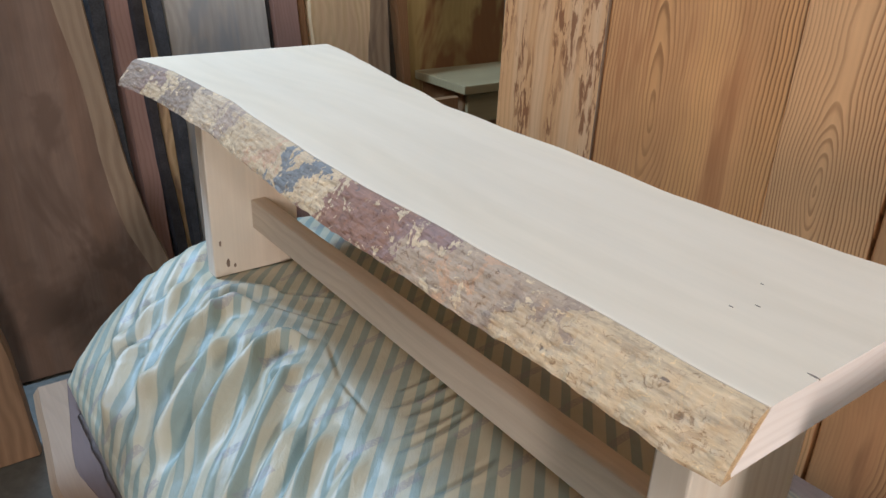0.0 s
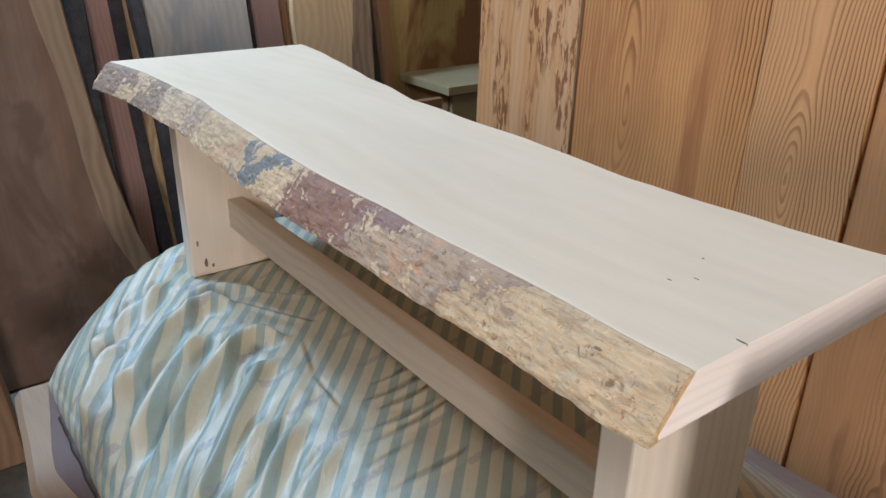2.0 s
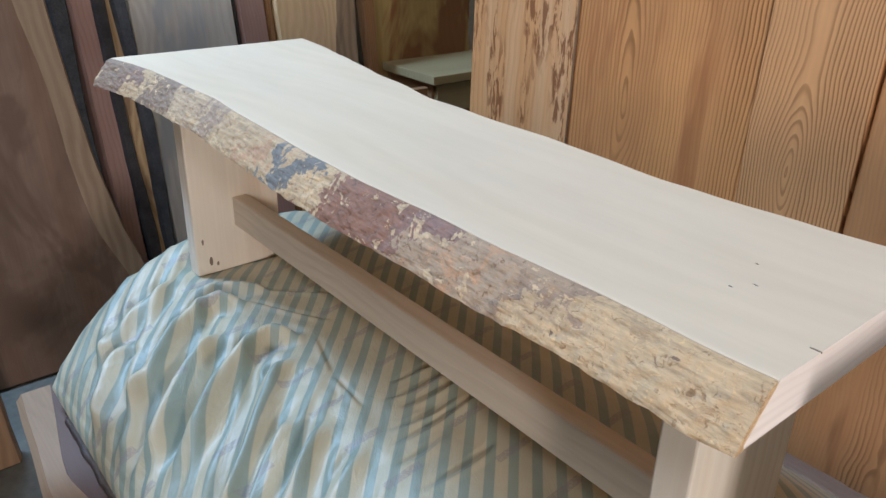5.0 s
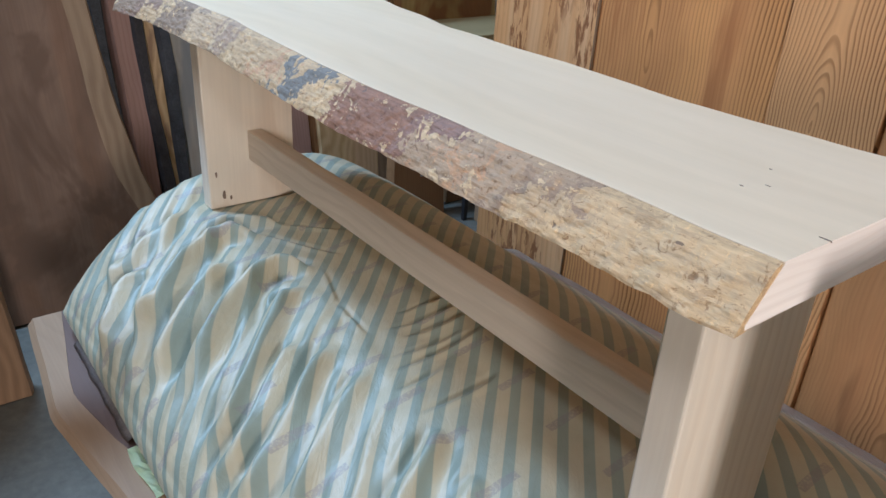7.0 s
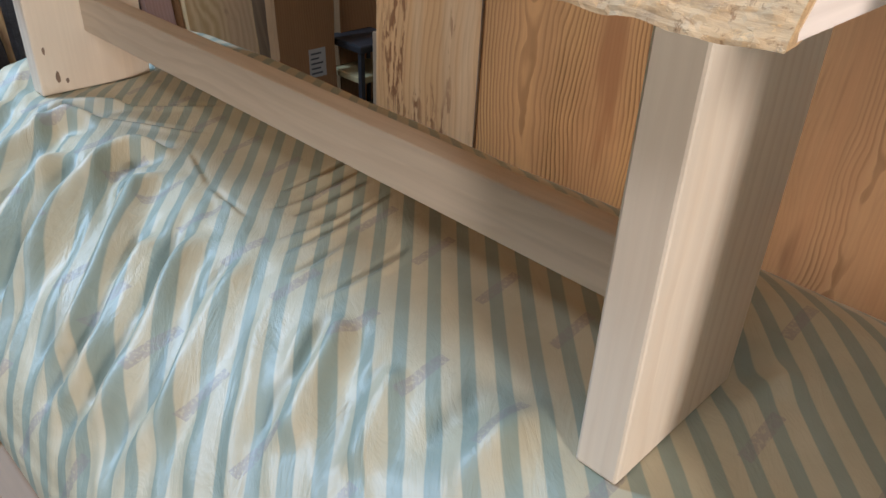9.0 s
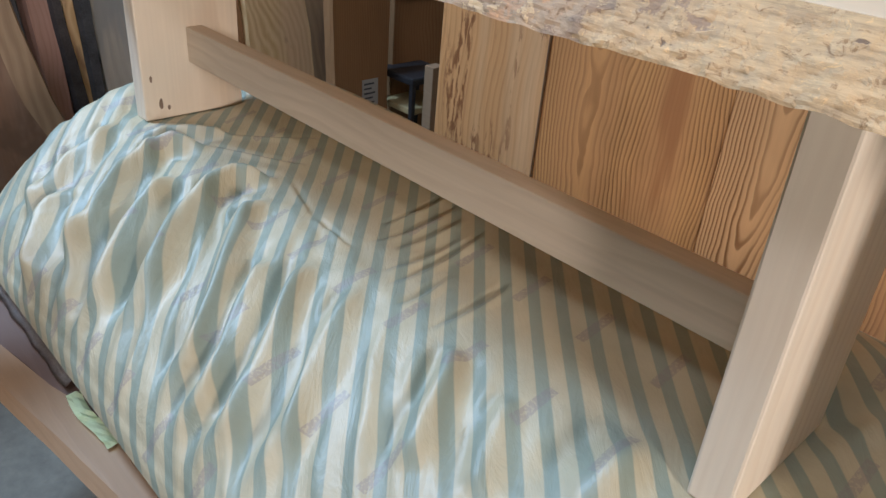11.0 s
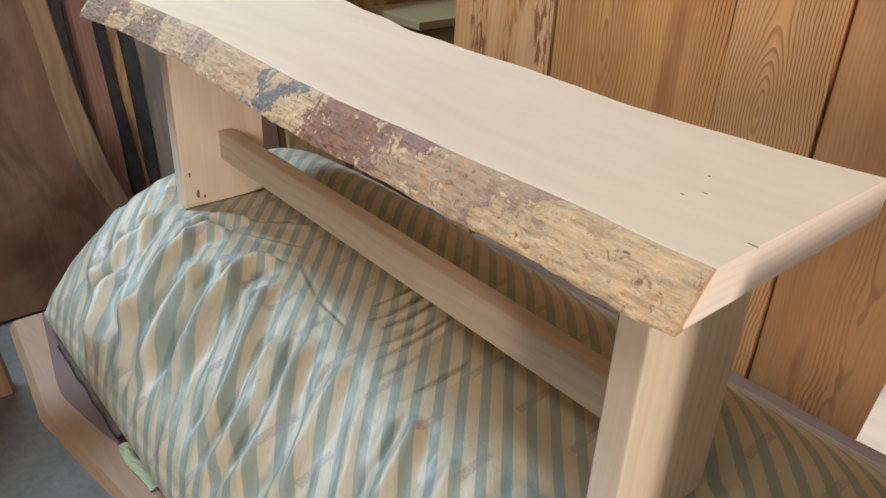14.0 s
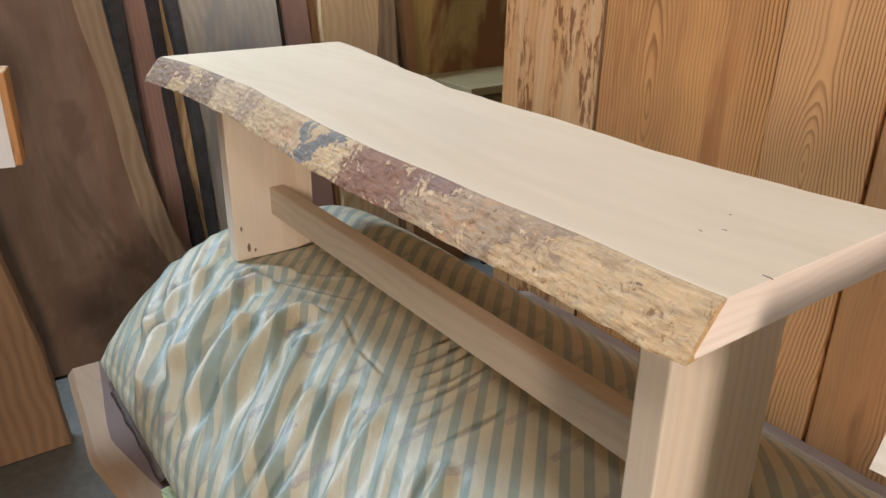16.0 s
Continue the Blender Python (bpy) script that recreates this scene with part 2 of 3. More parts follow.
BLACKM = plain("black_plastic", (0.02, 0.02, 0.022), 0.5, 0.2, 20)


def fabric():
    m, ns, ls, bs = mat("striped_ticking")
    uv = coords(ns, ls, source="UV")
    sep = ns.new("ShaderNodeSeparateXYZ")
    ls.new(uv, sep.inputs[0])
    u, s = sep.outputs[0], sep.outputs[1]
    across = maths(ns, ls, "ADD", maths(ns, ls, "MULTIPLY", u, 0.7071), maths(ns, ls, "MULTIPLY", s, 0.7071))
    along = maths(ns, ls, "SUBTRACT", maths(ns, ls, "MULTIPLY", u, 0.7071), maths(ns, ls, "MULTIPLY", s, 0.7071))
    ph = maths(ns, ls, "FRACT", maths(ns, ls, "MULTIPLY", maths(ns, ls, "ADD", across, 4.988), 1 / 0.033))
    st = ramp(ns, [(0.0, (0, 0, 0)), (0.04, (1, 1, 1)), (0.44, (1, 1, 1)), (0.48, (0, 0, 0))])
    ls.new(ph, st.inputs[0])
    col = mixc(ns, ls, st.outputs[0], (0.435, 0.395, 0.275), (0.232, 0.278, 0.226))
    # faint printed marks, as plain broken bars across the stripes
    ca = maths(ns, ls, "MULTIPLY", maths(ns, ls, "ADD", s, 5.013), 1 / 0.15)
    cb = maths(ns, ls, "ADD", maths(ns, ls, "MULTIPLY", maths(ns, ls, "ADD", u, 5.0), 1 / 0.10), maths(ns, ls, "MULTIPLY", maths(ns, ls, "FLOOR", ca), 0.37))
    fa, fb = maths(ns, ls, "FRACT", ca), maths(ns, ls, "FRACT", cb)
    ina = maths(ns, ls, "MULTIPLY", maths(ns, ls, "GREATER_THAN", fa, 0.1), maths(ns, ls, "LESS_THAN", fa, 0.52))
    inb = maths(ns, ls, "MULTIPLY", maths(ns, ls, "GREATER_THAN", fb, 0.4), maths(ns, ls, "LESS_THAN", fb, 0.53))
    broken = maths(ns, ls, "GREATER_THAN", noise_of(ns, ls, uv, 260, 2, 0.5), 0.44)
    mark = maths(ns, ls, "MULTIPLY", maths(ns, ls, "MULTIPLY", ina, inb), maths(ns, ls, "MULTIPLY_ADD", broken, 0.32, 0.18))
    col = mixc(ns, ls, mark, col, (0.22, 0.20, 0.21))
    dirt = noise_of(ns, ls, uv, 9, 5, 0.6)
    dr = ramp(ns, [(0.3, (0.86, 0.84, 0.80)), (0.7, (1.06, 1.06, 1.06))])
    ls.new(dirt, dr.inputs[0])
    col = mixc(ns, ls, 1.0, col, dr.outputs[0], "MULTIPLY")
    ls.new(col, bs.inputs["Base Color"])
    bs.inputs["Roughness"].default_value = 0.52
    bs.inputs["Specular IOR Level"].default_value = 0.6
    bs.inputs["Coat Weight"].default_value, bs.inputs["Coat Roughness"].default_value = 0.05, 0.4
    turned = coords(ns, ls, (1, 1, 1), (0, 0, 0), (0, 0, -45), "UV")
    sq = ns.new("ShaderNodeMapping")
    sq.inputs["Scale"].default_value = (1.0, 0.28, 1.0)
    ls.new(turned, sq.inputs["Vector"])
    crinkle = noise_of(ns, ls, sq.outputs[0], 38, 4, 0.6, 0.8)
    ridged = maths(ns, ls, "ABSOLUTE", maths(ns, ls, "SUBTRACT", crinkle, 0.5))
    weave = noise_of(ns, ls, uv, 90, 4, 0.6)
    bump(ns, ls, bs, maths(ns, ls, "MULTIPLY_ADD", weave, 0.12, maths(ns, ls, "MULTIPLY", ridged, -1.4)), 0.25, 0.010)
    return m


FABRIC = fabric()
LINING = plain("grey_lining", (0.16, 0.145, 0.13), 0.8, 0.2, 18, bumps=0.3)
BLANKET = plain("beige_blanket", (0.52, 0.40, 0.31), 0.95, 0.12, 30, bumps=0.7)
PLASTIC = plain("grey_plastic_film", (0.26, 0.24, 0.23), 0.25, 0.3, 25, bumps=0.4)


def bark():
    m, ns, ls, bs = mat("flaking_bark")
    v = coords(ns, ls)
    st = coords(ns, ls, (0.16, 1.0, 1.0))
    a = node(ns, "ShaderNodeTexNoise", Scale=26.0, Detail=6.0, Roughness=0.68, Distortion=0.3)
    ls.new(v, a.inputs["Vector"])
    b = noise_of(ns, ls, st, 170, 5, 0.7)
    sep = ns.new("ShaderNodeSeparateXYZ")
    ls.new(v, sep.inputs[0])
    warp = maths(ns, ls, "MULTIPLY", maths(ns, ls, "SUBTRACT", a.outputs["Fac"], 0.5), 0.26)
    height = maths(ns, ls, "MULTIPLY", maths(ns, ls, "SUBTRACT", sep.outputs[2], 0.41), 0.9)
    t = maths(ns, ls, "ADD", maths(ns, ls, "ADD", maths(ns, ls, "DIVIDE", sep.outputs[0], 1.35), 1.0), maths(ns, ls, "SUBTRACT", warp, height))
    tan, cork, red, grey, blue, dark, orange = (0.53, 0.36, 0.19), (0.46, 0.31, 0.165), (0.25, 0.12, 0.068), (0.38, 0.255, 0.15), (0.17, 0.155, 0.13), (0.24, 0.16, 0.10), (0.46, 0.265, 0.14)
    reg = ramp(ns, [(0.0, dark), (0.045, (0.24, 0.15, 0.10)), (0.085, cork), (0.13, dark), (0.20, (0.29, 0.2, 0.125)), (0.23, (0.45, 0.315, 0.185)), (0.30, (0.33, 0.22, 0.14)), (0.34, cork), (0.445, orange), (0.47, cork), (0.495, blue), (0.535, blue), (0.55, tan),
                    (0.585, cork), (0.60, red), (0.70, (0.25, 0.14, 0.10)), (0.73, grey), (0.765, orange), (0.785, grey), (0.825, (0.31, 0.205, 0.125)), (0.855, cork), (0.88, tan), (1.0, cork)], "CONSTANT")
    ls.new(t, reg.inputs[0])
    # flakes of other layers
    f1 = noise_of(ns, ls, coords(ns, ls, (0.8, 1, 1), (2, 3, 4)), 42, 5, 0.7, 0.6)
    k1 = ramp(ns, [(0.585, (0,) * 3), (0.60, (1,) * 3)])
    ls.new(f1, k1.inputs[0])
    col = mixc(ns, ls, k1.outputs[0], reg.outputs[0], (0.56, 0.39, 0.215))
    f2 = noise_of(ns, ls, coords(ns, ls, (0.6, 1, 1), (7, 1, 2)), 36, 5, 0.7, 0.8)
    k2 = ramp(ns, [(0.655, (0,) * 3), (0.68, (1,) * 3)])
    ls.new(f2, k2.inputs[0])
    col = mixc(ns, ls, maths(ns, ls, "MULTIPLY", k2.outputs[0], 0.85), col, (0.13, 0.085, 0.06))
    f3 = noise_of(ns, ls, coords(ns, ls, (0.75, 1, 1), (5, 9, 1)), 130, 5, 0.75, 0.8)
    k3 = ramp(ns, [(0.35, (0.55, 0.47, 0.40)), (0.43, (1, 1, 1)), (0.60, (1.0, 1.0, 1.0)), (0.66, (1.3, 1.24, 1.1))])
    ls.new(f3, k3.inputs[0])
    col = mixc(ns, ls, 1.0, col, k3.outputs[0], "MULTIPLY")
    br = ramp(ns, [(0.30, (0.66,) * 3), (0.45, (0.95,) * 3), (0.70, (1.25,) * 3)])
    ls.new(b, br.inputs[0])
    col = mixc(ns, ls, 1.0, col, br.outputs[0], "MULTIPLY")
    ls.new(col, bs.inputs["Base Color"])
    bs.inputs["Roughness"].default_value = 0.75
    h = maths(ns, ls, "ADD", maths(ns, ls, "SUBTRACT", maths(ns, ls, "MULTIPLY", k1.outputs[0], 0.5), maths(ns, ls, "MULTIPLY", k2.outputs[0], 0.5)), b)
    bump(ns, ls, bs, h, 0.55, 0.0018)
    return m


BARK = bark()

# ---------------------------------------------------------------- building helpers


def mesh_of(name, bm, material, smooth=False):
    me = bpy.data.meshes.new(name)
    bmesh.ops.recalc_face_normals(bm, faces=bm.faces[:])
    bm.to_mesh(me)
    bm.free()
    for mm in (material if isinstance(material, (list, tuple)) else [material]):
        me.materials.append(mm)
    if smooth:
        for p in me.polygons:
            p.use_smooth = True
    return me


def thing(name, label, category, at=(0, 0, 0), group="", kind=""):
    ob = new(name)
    ob.location = at
    return tagged(ob, label, category, group, kind)


def part(name, bm, material, parent, label="", smooth=False):
    ob = new(name, mesh_of(name, bm, material, smooth))
    ob.parent = parent
    if label:
        tagged(ob, label)
    return ob


def box(lo, hi, bevel=0.0, seg=2, m=None):
    bm = bmesh.new()
    bmesh.ops.create_cube(bm, size=1, matrix=Matrix.Translation([(a + b) / 2 for a, b in zip(lo, hi)]) @ Matrix.Diagonal([b - a for a, b in zip(lo, hi)] + [1]))
    if bevel:
        bmesh.ops.bevel(bm, geom=bm.edges[:], offset=bevel, segments=seg, affect="EDGES", profile=0.5)
    if m is not None:
        bm.transform(m)
    return bm


def solid(name, lo, hi, material, label, category, kind="structure", bevel=0.0):
    ob = new(name, mesh_of(name, box(lo, hi, bevel), material))
    return tagged(ob, label, category, kind=kind)


def lerp(table, x):
    return float(np.interp(x, [a for a, _ in table], [b for _, b in table]))


FLOOR = -0.72
# ---------------------------------------------------------------- shell of the workshop
# Mostly unseen shell, added to enclose the scene and bounce light.
solid("floor", (-3.2, -4.0, FLOOR - 0.1), (2.45, 2.6, FLOOR), CONCRETE, "dusty grey concrete workshop floor", "floor")
bm = bmesh.new()
for lo, hi in (((-3.2, -4.0), (2.45, -2.85)), ((-3.2, -1.95), (2.45, 2.6)), ((-3.2, -2.85), (-0.65, -1.95)), ((1.45, -2.85), (2.45, -1.95))):
    bmesh.ops.create_cube(bm, size=1, matrix=Matrix.Translation(((lo[0] + hi[0]) / 2, (lo[1] + hi[1]) / 2, 3.75)) @ Matrix.Diagonal((hi[0] - lo[0], hi[1] - lo[1], 0.1, 1)))
tagged(new("ceiling", mesh_of("ceiling", bm, CEIL)), "unseen plain board ceiling with an opening added for the south lamp", "ceiling", kind="structure")
solid("wall_north", (-3.2, 2.1, FLOOR), (2.45, 2.25, 3.7), WALLM, "dark board wall behind the leaning planks", "wall")


def wall_with_opening(name, lo, hi, axis, a, b, z0, z1, label):
    root = new(name, None)
    tagged(root, label, "wall", kind="structure")
    n = "xy".index(axis)
    for q, (s0, s1, t0, t1) in enumerate(((lo[n], a, lo[2], hi[2]), (b, hi[n], lo[2], hi[2]), (a, b, lo[2], z0), (a, b, z1, hi[2]))):
        if s1 - s0 < 0.01 or t1 - t0 < 0.01:
            continue
        l, h = list(lo), list(hi)
        l[n], h[n], l[2], h[2] = s0, s1, t0, t1
        part("wall_panel", box(l, h), WALLM, root)


# High opening is unseen, cut to go with the added west lamp.
wall_with_opening("wall_west", (-3.2, -4.0, FLOOR), (-3.05, 2.1, 3.7), "y", -1.35, -0.35, 2.65, 3.4, "board wall with a high opening added for the west lamp")
solid("wall_south", (-3.05, -4.0, FLOOR), (2.3, -3.85, 3.7), WALLM, "plain board wall, out of view, added to close the room", "wall")
wall_with_opening("wall_east", (2.3, -4.0, FLOOR), (2.45, 2.1, 3.7), "y", -1.2, -0.7, 0.42, 1.06, "board wall with a small window opening")

# ---------------------------------------------------------------- bench
FRONT = [(-1.346, -0.070), (-1.2, -0.045), (-0.96, -0.040), (-0.73, -0.054), (-0.62, -0.060), (-0.5, -0.061), (-0.3, -0.056), (-0.1, -0.051), (0.0, -0.050)]
BACK = [(-1.346, 0.354), (-1.29, 0.350), (-1.1, 0.318), (-0.96, 0.290), (-0.76, 0.257), (-0.62, 0.252), (-0.5, 0.254), (-0.3, 0.241), (-0.11, 0.252), (0.0, 0.271)]
TOP, UNDER = 0.43, 0.385


def bench():
    root = thing("bench", "live-edge pale wooden bench with slab legs standing on a striped cushion", "bench")
    xs = np.linspace(-1.346, 0.0, 90)
    bm = bmesh.new()
    rings = []
    for x in xs:
        f = lerp(FRONT, x) + 0.004 * noise.noise((x * 9, 0, 0))
        b = lerp(BACK, x) + 0.005 * noise.noise((x * 11, 5, 0))
        pts = [(f + 0.0065, TOP - 0.0005), (f + 0.010, TOP), (b - 0.006, TOP), (b - 0.001, TOP - 0.003), (b + 0.004, TOP - 0.02), (b + 0.002, UNDER + 0.004), (b - 0.004, UNDER), (f - 0.024, UNDER), (f - 0.025, UNDER + 0.004), (f + 0.006, TOP - 0.003)]
        rings.append([bm.verts.new((x, y, z)) for y, z in pts])
    for r, q in zip(rings, rings[1:]):
        for i in range(len(r)):
            bm.faces.new((r[i], r[(i + 1) % len(r)], q[(i + 1) % len(r)], q[i]))
    bm.faces.new(rings[0])
    bm.faces.new(list(reversed(rings[-1]))).material_index = 1
    part("seat", bm, (SEAT, SAWNEND), root, "smooth pale planed seat slab")
    # bark: a rough strip that lies on the sloping front
    bm = bmesh.new()
    nx, nv = 520, 22
    grid = []
    for i in range(nx + 1):
        x = -1.3475 + 1.3470 * i / nx
        f = lerp(FRONT, x) + 0.004 * noise.noise((x * 9, 0, 0))
        low = UNDER - 0.003 - 0.004 * abs(noise.noise((x * 14, 2, 7))) - 0.0018 * noise.noise((x * 50, 3, 3))
        col = []
        for j in range(nv + 1):
            s = j / nv
            y = f + 0.0005 + 0.0050 * max(0.0, 1 - s * 14) - 0.0345 * (1 - (1 - s) ** 1.25)
            z = TOP - 0.0008 + (low - TOP + 0.0008) * s
            p = Vector((x, y, z))
            lump = noise.fractal(Vector((x * 16, s * 1.6, 4)), 1.0, 2.0, 5) * 0.0010
            flake = noise.fractal(Vector((x * 60, s * 7, 9)), 0.9, 2.0, 4) * 0.0016
            out = (lump + flake) * min(1, s * 6)
            col.append(bm.verts.new(p + Vector((0, -0.80, 0.45)) * out))
        col.append(bm.verts.new((x, f - 0.022, low + 0.001)))
        col.append(bm.verts.new((x, f - 0.012, UNDER + 0.001)))
        grid.append(col)
    for a, b in zip(grid, grid[1:]):
        for j in range(len(a) - 1):
            bm.faces.new((a[j], a[j + 1], b[j + 1], b[j]))
    bm.faces.new(grid[0]), bm.faces.new(list(reversed(grid[-1])))
    part("bark_edge", bm, BARK, root, "rough flaking bark edge, tan and red-brown")
    for x0, x1 in ((-0.110, -0.070), (-1.243, -1.203)):
        ob = part("leg", box((x0, 0.0, 0.0), (x1, 0.19, UNDER), 0.003), LEG, root)
    part("stretcher", box((-1.203, 0.088, 0.096), (-0.110, 0.120, 0.158), 0.002), RAIL, root)
    return root


bench()

# ---------------------------------------------------------------- cushion


def smooth01(a, b, x):
    t = min(1.0, max(0.0, (x - a) / (b - a)))
    return t * t * (3 - 2 * t)


def side_profile(y):
    """Height of the cushion's top over the front-to-back line."""
    return np.interp(y, PROFILE_Y, PROFILE_Z)


PROFILE_Y = np.array([-0.300, -0.294, -0.275, -0.25, -0.2, -0.15, -0.1, -0.05, 0.0, 0.1, 0.2, 0.25, 0.3, 0.35, 0.4, 0.5, 0.58, 0.60])
PROFILE_Z = np.array([-0.180, -0.158, -0.128, -0.106, -0.070, -0.043, -0.022, -0.008, 0.0, 0.004, 0.018, 0.031, 0.036, 0.024, 0.000, -0.064, -0.121, -0.148])
# ridges of the large folds on the plan: height, width, then the line that they follow
FOLDS = [
    (0.013, 0.020, (-1.215, -0.035), (-1.190, -0.11), (-1.170, -0.17), (-1.150, -0.24)),
    (0.014, 0.015, (-1.130, -0.160), (-1.110, -0.21), (-1.060, -0.25), (-0.985, -0.285)),
    (0.021, 0.019, (-1.020, 0.030), (-1.080, -0.02), (-1.055, -0.10), (-1.000, -0.17), (-0.950, -0.25)),
    (0.019, 0.017, (-0.985, -0.040), (-0.950, -0.12), (-0.893, -0.18), (-0.830, -0.27)),
    (0.022, 0.018, (-0.855, 0.055), (-0.905, 0.005), (-0.890, -0.06), (-0.830, -0.14), (-0.760, -0.24)),
    (0.015, 0.018, (-0.820, 0.020), (-0.800, -0.04), (-0.745, -0.09), (-0.660, -0.17), (-0.610, -0.26)),
    (0.014, 0.016, (-0.700, -0.060), (-0.660, -0.11), (-0.600, -0.18), (-0.560, -0.27)),
    (0.012, 0.016, (-0.650, -0.020), (-0.600, -0.10), (-0.545, -0.18), (-0.500, -0.28)),
    (0.009, 0.015, (-0.560, -0.020), (-0.520, -0.09), (-0.470, -0.16), (-0.430, -0.26)),
    (0.012, 0.015, (-0.395, -0.010), (-0.365, -0.05), (-0.340, -0.10), (-0.310, -0.15)),
    (0.006, 0.014, (-0.300, -0.020), (-0.275, -0.07), (-0.240, -0.13)),
    (0.009, 0.013, (-1.050, 0.085), (-1.120, 0.03), (-1.150, -0.05)),
    (0.008, 0.014, (-1.010, -0.170), (-0.960, -0.22), (-0.900, -0.28)),
]
# thin sharp creases where the cloth is drawn together
CREASES = [((-0.655, 0.09), (-0.648, 0.22)), ((-0.625, 0.05), (-0.615, 0.20)), ((-0.593, 0.06), (-0.586, 0.19)), ((-0.560, 0.02), (-0.552, 0.15)), ((-0.531, 0.00), (-0.540, 0.19)), ((-0.49, -0.02), (-0.50, 0.08)),
           ((-0.431, -0.02), (-0.437, 0.13)), ((-0.86, 0.07), (-0.74, 0.03)), ((-0.74, 0.03), (-0.63, 0.02)), ((-1.10, 0.05), (-0.93, 0.19)), ((-1.05, 0.03), (-0.88, 0.12))]


def line_distance(x, y, pts):
    """Signed distance of the points to a bent line and how far along it (0 to 1) they lie."""
    best, sign, along = np.full(x.shape, 9.0), np.ones(x.shape), np.zeros(x.shape)
    n = len(pts) - 1
    for k, ((ax, ay), (bx, by)) in enumerate(zip(pts, pts[1:])):
        dx, dy = bx - ax, by - ay
        t = np.clip(((x - ax) * dx + (y - ay) * dy) / (dx * dx + dy * dy), 0, 1)
        ex, ey = x - ax - t * dx, y - ay - t * dy
        d = np.hypot(ex, ey)
        near = d < best
        best = np.where(near, d, best)
        sign = np.where(near, np.sign(ex * dy - ey * dx), sign)
        along = np.where(near, (k + t) / n, along)
    return best * sign, along


def bent(pts, steps=6):
    """A smooth line through the given points."""
    p = [Vector((*q, 0)) for q in pts]
    p = [2 * p[0] - p[1]] + p + [2 * p[-1] - p[-2]]
    out = []
    for a, b, c, d in zip(p, p[1:], p[2:], p[3:]):
        for k in range(steps):
            t = k / steps
            q = 0.5 * (2 * b + (c - a) * t + (2 * a - 5 * b + 4 * c - d) * t * t + (3 * b - a - 3 * c + d) * t ** 3)
            out.append((q.x, q.y))
    out.append((p[-2].x, p[-2].y))
    return out


def cushion_left(y):
    return np.interp(y, [-0.300, -0.27, -0.2, -0.1, 0.05, 0.25, 0.5, 0.6], [-1.262, -1.31, -1.375, -1.425, -1.455, -1.465, -1.45, -1.42])


def cushion():
    ly = np.concatenate([-0.300 + 0.45 * np.linspace(0, 1, 231) ** 1.15, np.linspace(0.15, 0.60, 101)[1:]])
    span = np.concatenate([np.linspace(0, 1.75, 561), np.linspace(1.75, 3.3, 141)[1:]])
    Y, D = np.meshgrid(ly, span)
    xl = cushion_left(Y)
    X = xl + D * (1.85 - xl) / 3.3
    rim = -0.178
    e = np.clip((X - xl) / 0.20, 0, 1)
    r = np.clip((1.85 - X) / 0.3, 0, 1)
    ends = np.sqrt(1 - (1 - e) ** 2.2) * np.sqrt(1 - (1 - r) ** 2)
    prof = side_profile(Y)
    # softened profile, so that no bend shows
    prof = (side_profile(Y - 0.012) + side_profile(Y + 0.012) + 2 * prof) / 4
    prof[:, :2] = side_profile(Y[:, :2])
    swell = 0.048 * np.exp(-((X + 1.335) / 0.085) ** 2) * np.exp(-((Y - 0.06) / 0.20) ** 2)
    swell += 0.012 * np.exp(-((X + 1.0) / 0.22) ** 2 - ((Y - 0.30) / 0.1) ** 2)
    low = np.minimum(rim, prof)
    Z = low + (prof + swell - low) * ends
    arc = np.concatenate([[0], np.cumsum(np.hypot(np.diff(ly), np.diff(side_profile(ly))))])
    S = np.broadcast_to(arc - np.interp(0.0, ly, arc), Y.shape)
    disp = np.zeros(X.shape)
    for height, width, *pts in FOLDS:
        d, t = line_distance(X, Y, bent(pts))
        w = width * (0.75 + 0.5 * t)
        q = d / w
        fade = np.clip(t / 0.22, 0, 1) * np.clip((1 - t) / 0.20, 0, 1)
        fade = fade * fade * (3 - 2 * fade)
        disp += 1.4 * height * fade * (np.exp(-((q - 0.15) ** 2)) - 0.55 * np.exp(-((q - 1.75) / 0.8) ** 2) - 0.4 * np.exp(-((q + 1.8) / 0.9) ** 2))
    for pts in CREASES:
        d, t = line_distance(X, Y, bent([pts[0], ((pts[0][0] + pts[1][0]) / 2 + 0.006, (pts[0][1] + pts[1][1]) / 2), pts[1]]))
        fade = np.sin(np.pi * np.clip(t, 0, 1))
        disp += fade * (0.0042 * np.exp(-((d - 0.004) / 0.007) ** 2) - 0.0050 * np.exp(-((d + 0.006) / 0.005) ** 2))
    small = np.zeros(X.shape)
    for i in range(X.shape[0]):
        for j in range(X.shape[1]):
            x, y, s = X[i, j], Y[i, j], S[i, j]
            if x > 0.5:
                continue
            f = 1 - smooth01(-0.10, 0.06, y)
            left = 1 - smooth01(-0.62, -0.05, x)
            al, ac = 0.7071 * (x - s), 0.7071 * (x + s)
            bend = 0.05 * noise.noise((x * 2.5, s * 2.5, 1)) + 0.012 * noise.noise((x * 9, s * 9, 4))
            turn = (ac + bend) / 0.040
            n2 = 0.5 + 0.5 * math.cos(turn * math.tau)
            mod = 0.55 + 0.9 * noise.noise((turn * 0.9, al * 3.0, 8))
            n3 = noise.noise(((ac + bend * 1.5) * 60, al * 9, 5))
            r2 = (n2 ** 1.7 - 0.4) * max(0.0, mod)
            small[i, j] = f * (0.25 + 0.75 * left) * (0.0085 * r2 + 0.0016 * n3)
